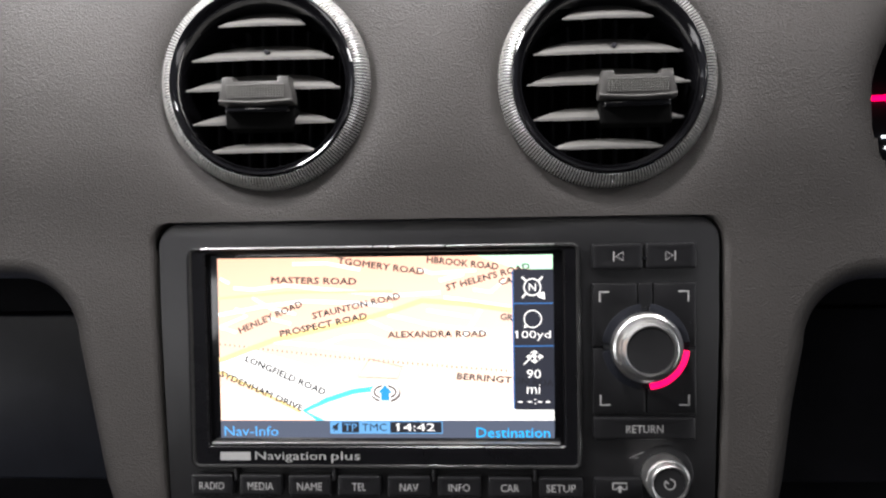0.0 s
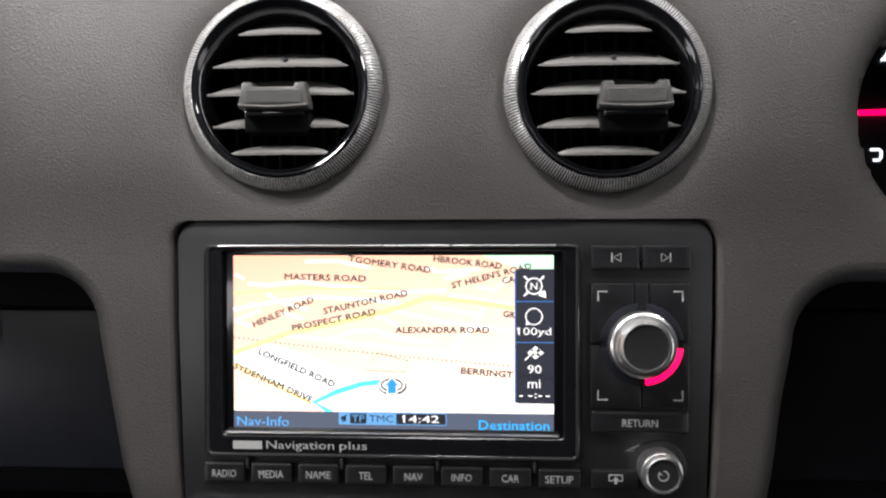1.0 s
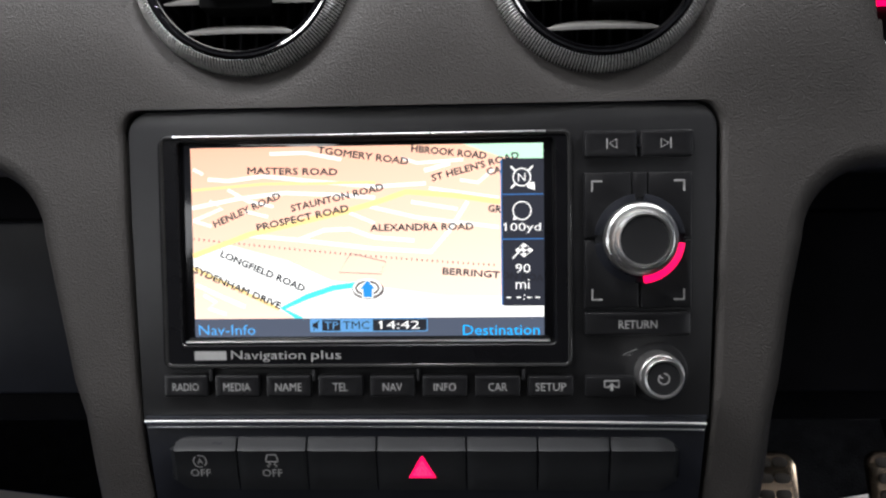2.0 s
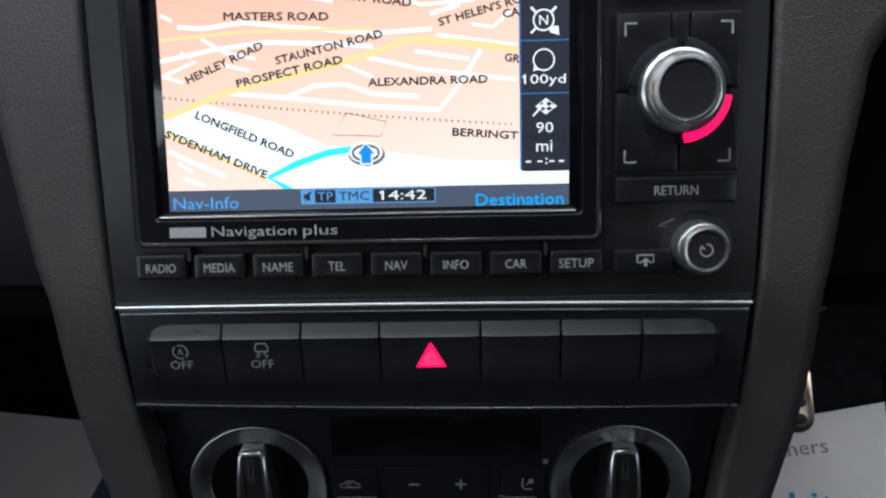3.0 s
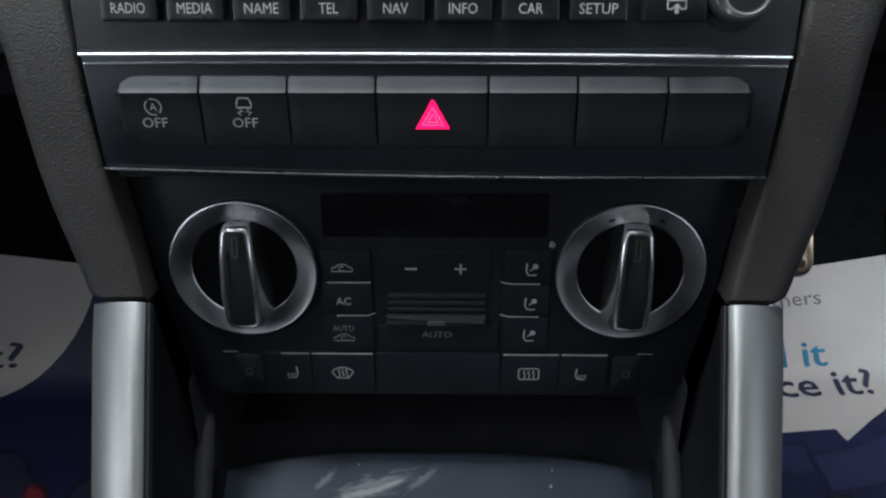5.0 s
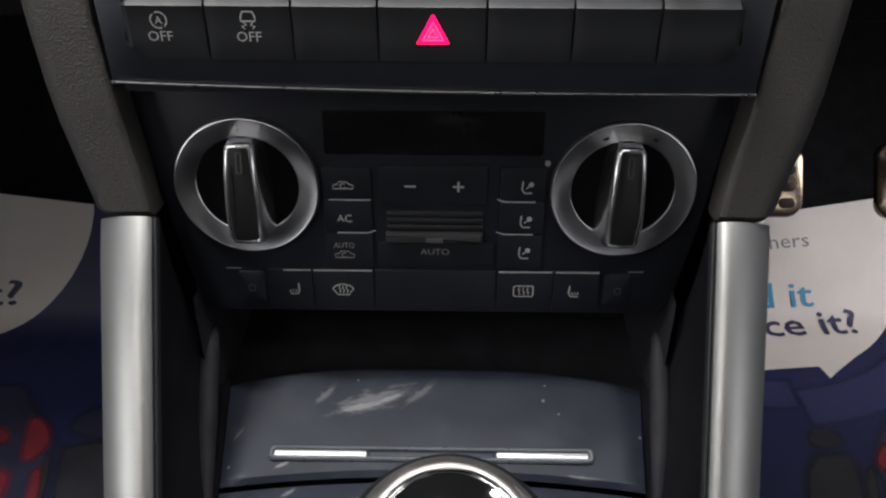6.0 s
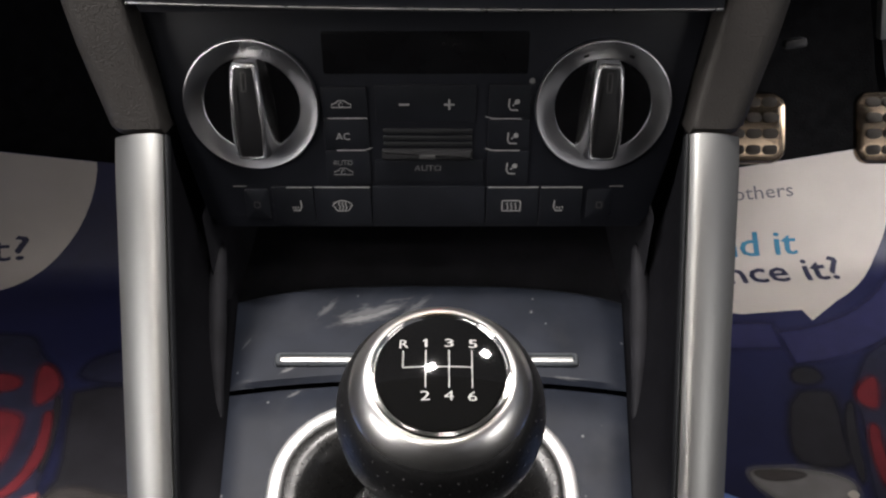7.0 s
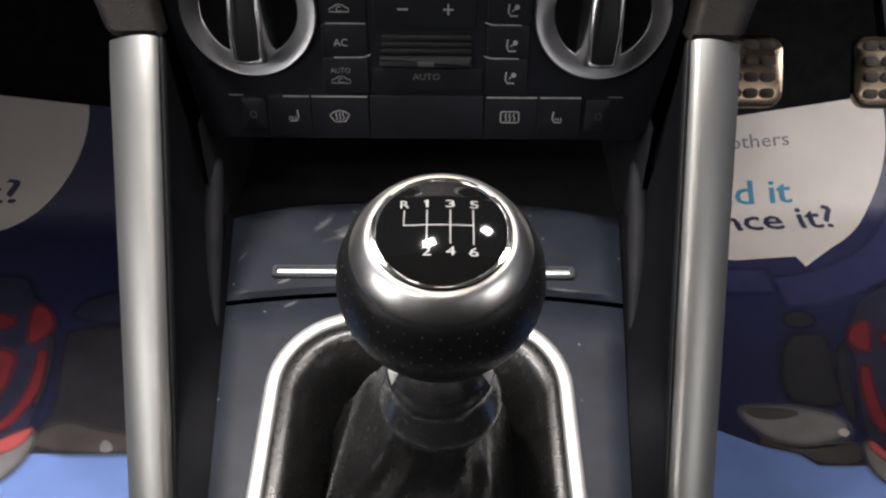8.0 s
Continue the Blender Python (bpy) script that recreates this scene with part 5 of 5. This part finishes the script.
INLAY_ROWS = (("R", -8.9, 7.4), ("1", -3.5, 7.5), ("3", 2.1, 7.5), ("5", 7.9, 7.4), ("2", -3.5, -6.8), ("4", 2.1, -6.8), ("6", 7.6, -6.9))
for word, u, v in INLAY_ROWS:
    lettering(word, u, v, 0.6 if word == "1" else 2.2, 2.4, inlay, INK, cap).data.transform(KNOB)
bm = stroke([(-9.0, 5.4), (-9.0, 0.7)], 0.26, inlay)
stroke([(-9.0 + 16.6 * k / 12, 0.7) for k in range(13)], 0.26, inlay, bm)
stroke([(-3.5, 8.6), (-4.3, 8.0)], 0.35, inlay, bm)
for u in (-3.5, 2.1, 7.6):
    stroke([(u, 5.4 - 10.2 * k / 8) for k in range(9)], 0.28, lambda a, b: inlay(a, b) + 0.03, bm)
part("shift_pattern", on_knob(bm), INK, cap, "white shift pattern lines")
bmz = lambda bm: (bmesh.ops.translate(bm, verts=bm.verts, vec=(0, 0, GZ * MM)), bm)[1]
neck = part("neck", bmz(lathe([(12.6, -24.2), (13.6, -26), (13.9, -30), (13.9, -41), (14.4, -42.3), (15.2, -43.0), (15.8, -44.2), (15.5, -45.8), (16.0, -49), (17.2, -53), (18.4, -56.5), (19.0, -59), (18.6, -61), (16.8, -62.4)], 72, GU, GV)), material("satin black collar", (0.026, 0.026, 0.027), 0.25, var=0.2), lever, "black collar under the knob")
for s in (-1, 1):
    bm = slab([(-1.7, 1.9), (0.2, -2.4), (1.7, 1.9)], -0.8, 0.4, 0.2)
    bm.transform(pose((GU + s * 13.6) * MM, (GV - 8.0) * MM, (GZ - 36.0) * MM, 62, 0, s * 18))
    # pale colour stands in for metal catching light beneath the knob
    part("notch", bm, material("pale notch glint", (0.85, 0.85, 0.84), 0.35), neck, "small bright triangle")
# gaiter frame and gaiter
ring_out = rrect(-61.8, -155, 59.4, 0.6, (38, 38, 36, 36), 12)
bm = bmesh.new()
prev = None
for d, z in ((-0.9, 0.4), (-0.8, 2.0), (-0.3, 2.8), (0.6, 3.3), (2.2, 3.6), (3.8, 3.3), (4.7, 2.8), (5.2, 2.0), (5.3, 0.4)):
    row = ring_of(bm, inset(ring_out, d), z)
    if prev:
        bridge(bm, prev, row)
    prev = row
part("gaiter_frame", bm, FRAME_METAL, lever, "bright metal gaiter frame")
bm = bmesh.new()
base_ = inset(rrect(-61.8, -155, 59.4, 0.6, (38, 38, 36, 36), 30), 5.4)
prev = None
ease = lambda x: max(0.0, min(1.0, x)) ** 2 * (3 - 2 * max(0.0, min(1.0, x)))
for j in range(72):
    t = j / 71
    row = []
    for u, v in base_:
        a = math.atan2(v - GV, u - GU)
        r0 = math.hypot(u - GU, v - GV)
        if t < 0.34:
            # smooth wall rolling in from the frame and falling away
            f = t / 0.34
            r = r0 - 0.5 - 22.0 * f
            z = 1.0 + 3.2 * math.sin(math.pi * min(1.0, 0.12 + 0.55 * f)) - 29.0 * f ** 2.3
        else:
            # boot drawn up to the collar in loose folds
            f = (t - 0.34) / 0.66
            start = r0 - 22.5
            r = 16.0 + (start - 16.0) * (1 - f) ** (1.05 + 0.35 * math.sin(a + 2.2))
            z = -25.0 + (GZ - 34.0) * f ** (1.05 - 0.2 * math.sin(a))
            soft = math.sin(math.pi * f) ** 0.7
            lump = noise.noise(Vector((1.7 * math.cos(a), 1.7 * math.sin(a) + 3.0, 2.2 * f)))
            crease = noise.noise(Vector((3.6 * math.cos(a) + 7.0, 3.6 * math.sin(a), 4.5 * f + 1.3 * math.sin(2 * a))))
            r += soft * (0.30 * (r - 12.0) * lump + 4.0 * crease + 1.6 * math.sin(2 * a + 0.9 + 2.0 * f))
            lobe = math.cos(a + radians(160)) if math.cos(a + radians(160)) > 0 else 0.0
            r += 9.0 * lobe ** 3 * math.exp(-((f - 0.55) / 0.16) ** 2)
            r = max(r, 14.8)
            z += ease((f - 0.5) / 0.3) * ease((1 - f) / 0.15) * (1.0 * math.sin(12 * f + 1.6 * math.sin(a + 0.7)) + 1.6 * crease)
        row.append(bm.verts.new(((GU + r * math.cos(a)) * MM, (GV + r * math.sin(a)) * MM, z * MM)))
    if prev:
        bridge(bm, prev, row)
    prev = row
part("gaiter", bm, SOFT, lever, "creased black leather gaiter", sharp=80)

# ---- floor mats with printed advertising ----
MAT_BLUE = material("blue printed paper", (0.016, 0.018, 0.066), 0.45, var=0.25, var_scale=14, bump=0.12, bump_scale=300)
MAT_SKY = material("sky blue printed paper", (0.23, 0.36, 0.78), 0.45, var=0.15, var_scale=14)
MAT_BUBBLE = material("cream printed paper", (0.66, 0.60, 0.54), 0.45, var=0.06, var_scale=14)
MAT_VIOLET = material("violet printed paper", (0.034, 0.034, 0.105), 0.45, var=0.15)
MAT_RED = material("red printed paper", (0.20, 0.026, 0.034), 0.4, var=0.25, var_scale=40)
MAT_BLACK = material("black printed paper", (0.026, 0.027, 0.055), 0.45, var=0.3)
MAT_GREY = material("grey printed paper", (0.026, 0.0245, 0.030), 0.45, var=0.3, var_scale=40)
MAT_PALE = material("pale printed paper", (0.24, 0.228, 0.225), 0.45, var=0.2, var_scale=40)
MAT_CORAL = material("coral printed paper", (0.60, 0.12, 0.12), 0.4, var=0.15, var_scale=40)
MAT_BROWN = material("brown printed paper", (0.075, 0.065, 0.062), 0.45, var=0.3, var_scale=40)


def feathered(mat):
    """Lets a printed colour thin out towards the outline, by the mesh's own soft attribute."""
    n, l = mat.node_tree.nodes, mat.node_tree.links
    at, clear, mix = n.new("ShaderNodeAttribute"), n.new("ShaderNodeBsdfTransparent"), n.new("ShaderNodeMixShader")
    at.attribute_name = "soft"
    l.new(at.outputs["Fac"], mix.inputs["Fac"])
    l.new(clear.outputs["BSDF"], mix.inputs[1])
    l.new(n["Principled BSDF"].outputs["BSDF"], mix.inputs[2])
    l.new(mix.outputs["Shader"], n["Material Output"].inputs["Surface"])
    return mat


SOFT_PRINTS = [feathered(m) for m in (MAT_RED, MAT_BLACK, MAT_GREY, MAT_PALE, MAT_CORAL, MAT_BROWN, MAT_VIOLET)]
MAT_TEXT = material("dark blue print", (0.03, 0.03, 0.07), 0.5)
MAT_CYAN = material("cyan print", (0.03, 0.24, 0.42), 0.5)


def mat_surface(s, bend):
    """Height profile of a mat: flat, then bent up the toe board; s in metres ahead."""
    r, up = 0.05, radians(40)
    a = (s - bend) / r
    if a <= 0:
        return s, 0.053
    if a < up:
        return bend + r * math.sin(a), 0.053 + r * (1 - math.cos(a))
    e = (a - up) * r
    return bend + r * math.sin(up) + e * math.cos(up), 0.053 + r * (1 - math.cos(up)) + e * math.sin(up)


def floor_mat(side, bend):
    mat_ = thing("floor_mat", Matrix(), "blue printed paper floor mat with a cream speech bubble and lettering", "floor mat", "paper floor mats")
    shape = lambda lift: (lambda x, s: Vector((x * MM, *mat_surface(s * MM, bend))) + Vector((0, 0, lift)))

    def sheet_of(pts, lift, name, material_, label=""):
        if name == "print" and material_ not in (MAT_SKY, MAT_VIOLET):
            for _ in range(1 if material_ is MAT_GREY else 2):
                pts = [q for a, b in zip(pts, pts[1:] + pts[:1]) for q in ((0.75 * a[0] + 0.25 * b[0], 0.75 * a[1] + 0.25 * b[1]), (0.25 * a[0] + 0.75 * b[0], 0.25 * a[1] + 0.75 * b[1]))]
        bm = bmesh.new()
        if material_ in SOFT_PRINTS:
            turn = sum(a[0] * b[1] - b[0] * a[1] for a, b in zip(pts, pts[1:] + pts[:1]))
            pts = pts if turn > 0 else list(reversed(pts))
            layer = bm.verts.layers.float.new("soft")
            size = min(max(p[k] for p in pts) - min(p[k] for p in pts) for k in (0, 1))
            edge = min(5.0, 0.16 * size, 0.3 * abs(turn) / sum(math.dist(a, b) for a, b in zip(pts, pts[1:] + pts[:1])))
            rings = []
            for d, f in ((-edge, 0.0), (-0.3 * edge, 0.3), (0.4 * edge, 0.8), (edge, 1.0)):
                rings.append([bm.verts.new(shape(lift * 0.4)(x, y)) for x, y in inset(pts, d)])
                for v in rings[-1]:
                    v[layer] = f
            for a, b in zip(rings, rings[1:]):
                bridge(bm, a, b)
            bmesh.ops.triangulate(bm, faces=[bm.faces.new(rings[-1])])
            return part(name, bm, material_, mat_, label)
        bm.faces.new([bm.verts.new((x * MM, s * MM, 0)) for x, s in pts])
        lo, hi = min(p[1] for p in pts), max(p[1] for p in pts)
        steps = max(30, int((hi - lo) / 4))
        for k in range(1, steps):
            s = lo + (hi - lo) * k / steps
            bmesh.ops.bisect_plane(bm, geom=bm.verts[:] + bm.edges[:] + bm.faces[:], plane_co=(0, s * MM, 0), plane_no=(0, 1, 0))
        for v in bm.verts:
            v.co = shape(lift * 0.4)(v.co.x / MM, v.co.y / MM)
        return part(name, bm, material_, mat_, label)

    lo_x, hi_x = (150, 620) if side > 0 else (-620, -150)
    sheet_of([(lo_x, 200), (hi_x, 200), (hi_x, 795 if side > 0 else 718), (lo_x, 718 if side > 0 else 770)], 0.0, "sheet", MAT_BLUE)
    if side > 0:
        c = (286, 735)
        bub = [(c[0] + 166 * math.cos(radians(a)), c[1] + 166 * math.sin(radians(a))) for a in range(-58, 11, 6)] + [(447, 766), (300, 742), (170, 720), (170, 640), (190, 596), (279, 576)] + [(337, 582), (342, 568)]
        sheet_of(bub, 0.0012, "speech_bubble", MAT_BUBBLE, "cream speech bubble")
        sheet_of([(286 + r * math.cos(radians(a)), 735 + r * math.sin(radians(a))) for r, span in ((182, range(-84, 1, 7)), (222, range(0, -85, -7))) for a in span], 0.0009, "print", MAT_VIOLET)
        sheet_of([(180, 564), (304, 565), (305, 533), (180, 531)], 0.0012, "print", MAT_VIOLET)
        lettering("others", 324, 717, 60, 14, 0, material("grey print", (0.17, 0.16, 0.18), 0.5), mat_, 5, "lettering", shape(0.0009))
        lettering("nd it", 315, 664, 76, 24, 0, MAT_CYAN, mat_, 3, "lettering", shape(0.0009), 0.7)
        lettering("ance it?", 325, 634, 132, 27, 0, MAT_TEXT, mat_, 4, "lettering", shape(0.0009), 0.7)
        sheet_of([(180, 200), (600, 200), (600, 331), (345, 331), (324, 340), (317, 356), (281, 356), (270, 366), (243, 373), (214, 387), (180, 392)], 0.0010, "print", MAT_SKY)
        sheet_of([(302, 508), (314, 513), (326, 510), (328, 496), (311, 490), (299, 494)], 0.0012, "print", MAT_GREY)
        sheet_of([(294, 484), (326, 487), (331, 476), (322, 429), (320, 407), (281, 409), (275, 429)], 0.0012, "print", MAT_GREY)
        sheet_of([(244, 382), (276, 372), (304, 378), (321, 376), (317, 357), (281, 356), (271, 367), (243, 373)], 0.0012, "print", MAT_BROWN)
        sheet_of([(236, 406), (252, 409), (284, 408), (312, 400), (316, 387), (304, 379), (276, 373), (256, 377), (241, 391)], 0.0014, "print", MAT_PALE)
        sheet_of([(238, 405), (256, 408), (284, 404), (274, 398), (250, 396)], 0.0016, "print", MAT_BROWN)
        sheet_of([(304, 386), (312, 390), (315, 384), (308, 380)], 0.0016, "print", MAT_BUBBLE)
        sheet_of([(356, 500), (380, 535), (440, 560), (560, 560), (560, 330), (346, 333), (324, 341), (317, 353), (318, 367), (325, 378), (325, 387), (332, 419), (345, 460), (343, 474), (352, 490)], 0.0012, "print", MAT_BLACK)
        sheet_of([(334, 470), (344, 476), (334, 440), (326, 400), (318, 392), (322, 430)], 0.0013, "print", MAT_GREY)
        sheet_of([(348, 484), (362, 499), (374, 502), (366, 476), (359, 464), (347, 471)], 0.0016, "print", MAT_RED)
        sheet_of([(346, 452), (355, 449), (349, 429), (346, 396), (353, 383), (346, 374), (335, 391), (337, 419)], 0.0016, "print", MAT_RED)
        sheet_of([(366, 440), (404, 444), (404, 372), (362, 376), (360, 404)], 0.0016, "print", MAT_RED)
        sheet_of([(378, 490), (420, 494), (410, 456), (374, 470)], 0.0016, "print", MAT_RED)
        sheet_of([(319, 369), (324, 378), (329, 366), (344, 346), (346, 334), (332, 333), (318, 352)], 0.0018, "print", MAT_PALE)
        sheet_of([(324, 376), (329, 378), (334, 367), (350, 359), (340, 352), (325, 367)], 0.0020, "print", MAT_CORAL)
    else:
        c = (-470, 728)
        bub = [(c[0] + 131 * math.cos(radians(a)), c[1] + 131 * math.sin(radians(a))) for a in range(-90, 5, 7)] + [(-340, 738), (-470, 752), (-600, 766), (-600, 620)]
        sheet_of(bub, 0.0012, "speech_bubble", MAT_BUBBLE, "cream speech bubble")
        lettering("it?", -424, 650, 48, 24, 0, MAT_TEXT, mat_, 4, "lettering", shape(0.0009), 0.7)
        sheet_of([(-600, 200), (-180, 200), (-180, 364), (-292, 362), (-600, 350)], 0.0010, "print", MAT_SKY)
        sheet_of([(-307, 490), (-200, 490), (-200, 364), (-287, 362), (-293, 387), (-287, 399), (-302, 460)], 0.0012, "print", MAT_GREY)
        sheet_of([(-307, 491), (-307, 516), (-286, 529), (-268, 531), (-200, 531), (-200, 491)], 0.0014, "print", MAT_BLACK)
        sheet_of([(-294, 384), (-270, 392), (-248, 384), (-206, 378), (-206, 363), (-290, 363)], 0.0014, "print", MAT_BROWN)
        sheet_of([(-243, 369), (-241, 376), (-233, 371), (-231, 364), (-240, 363)], 0.0016, "print", MAT_PALE)
        sheet_of([(-560, 560), (-386, 550), (-361, 548), (-346, 522), (-327, 507), (-314, 488), (-307, 460), (-301, 430), (-300, 406), (-299, 387), (-291, 380), (-291, 364), (-297, 346), (-312, 330), (-560, 330)], 0.0013, "print", MAT_BLACK)
        sheet_of([(-319, 482), (-310, 470), (-303, 436), (-301, 404), (-306, 404), (-309, 440), (-316, 466)], 0.0015, "print", MAT_GREY)
        sheet_of([(-345, 513), (-334, 512), (-323, 500), (-317, 485), (-323, 472), (-332, 467), (-340, 488)], 0.0017, "print", MAT_RED)
        sheet_of([(-400, 504), (-356, 502), (-350, 484), (-390, 480)], 0.0017, "print", MAT_RED)
        sheet_of([(-322, 461), (-315, 463), (-310, 447), (-305, 420), (-309, 400), (-316, 383), (-334, 376), (-318, 398), (-315, 420), (-317, 443)], 0.0017, "print", MAT_RED)
        sheet_of([(-390, 464), (-338, 462), (-334, 439), (-335, 406), (-345, 394), (-390, 396)], 0.0017, "print", MAT_RED)
        sheet_of([(-330, 352), (-297, 380), (-293, 377), (-292, 363), (-298, 348), (-310, 334), (-330, 332)], 0.0018, "print", MAT_PALE)
        sheet_of([(-330, 366), (-316, 374), (-300, 385), (-296, 382), (-300, 369), (-311, 362), (-326, 358)], 0.0020, "print", MAT_CORAL)
    return mat_


floor_mat(1, 0.625)
floor_mat(-1, 0.600)


# ---- pedals ----
def pedal(x, y, z, w, h, cols, rows):
    m = pose(x, y, z, 52)
    p = thing("pedal", m, "worn metal foot pedal with black rubber studs", "pedal", "foot pedals")
    bow = lambda u, v: 4.5 - 13.0 * (v / h) ** 2 - (7.0 * (v / h - 0.05) ** 2 if v / h > 0.05 else 0.0) * 2.2
    bm = bmesh.new()
    outline = rrect(-w / 2, -h / 2, w / 2, h / 2, 13, 7)
    rings = [ring_of(bm, outline, lambda u, v: bow(u, v) - 6), ring_of(bm, outline, lambda u, v: bow(u, v) - 2.2), ring_of(bm, inset(outline, 0.8), lambda u, v: bow(u, v) - 0.7), ring_of(bm, inset(outline, 2.4), bow)]
    rings += [[bm.verts.new((q.co.x * k, q.co.y * k, bow(0, q.co.y * k / MM) * MM)) for q in rings[3]] for k in (0.8, 0.6, 0.4, 0.2, 0.05)]
    for a, b in zip(rings, rings[1:]):
        bridge(bm, a, b)
    bm.faces.new(rings[-1])
    bm.faces.new(list(reversed(rings[0])))
    part("pad", bm, PEDAL, p, "worn bare metal pad")
    for r in range(rows):
        for c in range(cols):
            u, v = (c - (cols - 1) / 2) * w / cols * 0.80, (r - (rows - 1) / 2) * h / rows * 0.88 + 1.0
            su, sv = w / cols * 0.375, h / rows * 0.27
            bm = slab(rrect(u - su, v - sv, u + su, v + sv, sv * 0.95, 5), -1.0, 1.4, 0.7)
            for q in bm.verts:
                q.co.z += bow(0, q.co.y / MM) * MM
            part("stud", bm, RUBBER, p, "black rubber stud")
    part("arm", sweep([Vector((0, 0.5 * h * MM * 0.4, -0.006)), Vector((0, 0.06, -0.02)), Vector((0.0, 0.13, -0.03)), Vector((0.0, 0.26, -0.05))], [(-5, -7), (5, -7), (5, 7), (-5, 7)]), DARK, p, "black steel arm")
    return p


near = pedal(0.262, 0.640, 0.2140, 70, 62, 4, 4)
far = pedal(0.392, 0.640, 0.2140, 70, 62, 4, 4)
# steel fittings on the pedal arms, under the dashboard; one bar imitates a glint
for owner, name, x, z, w, h, mat, label in ((near, "glint_bar", 0.314, 0.262, 19, 8, GROOVE, "dull bar imitating a glint"), (far, "bracket", 0.410, 0.305, 72, 62, SILVER, "bright steel bracket")):
    bm = slab(rrect(-w / 2, -h / 2, w / 2, h / 2, 2.5, 4), -8, 0, 1.5)
    bm.transform(pose(x, 0.700, z, 72, 0, 0) @ pose(0, 0, 0, 0, 0, 9))
    part(name, bm, mat, owner, label).matrix_parent_inverse = owner.matrix_world.inverted()
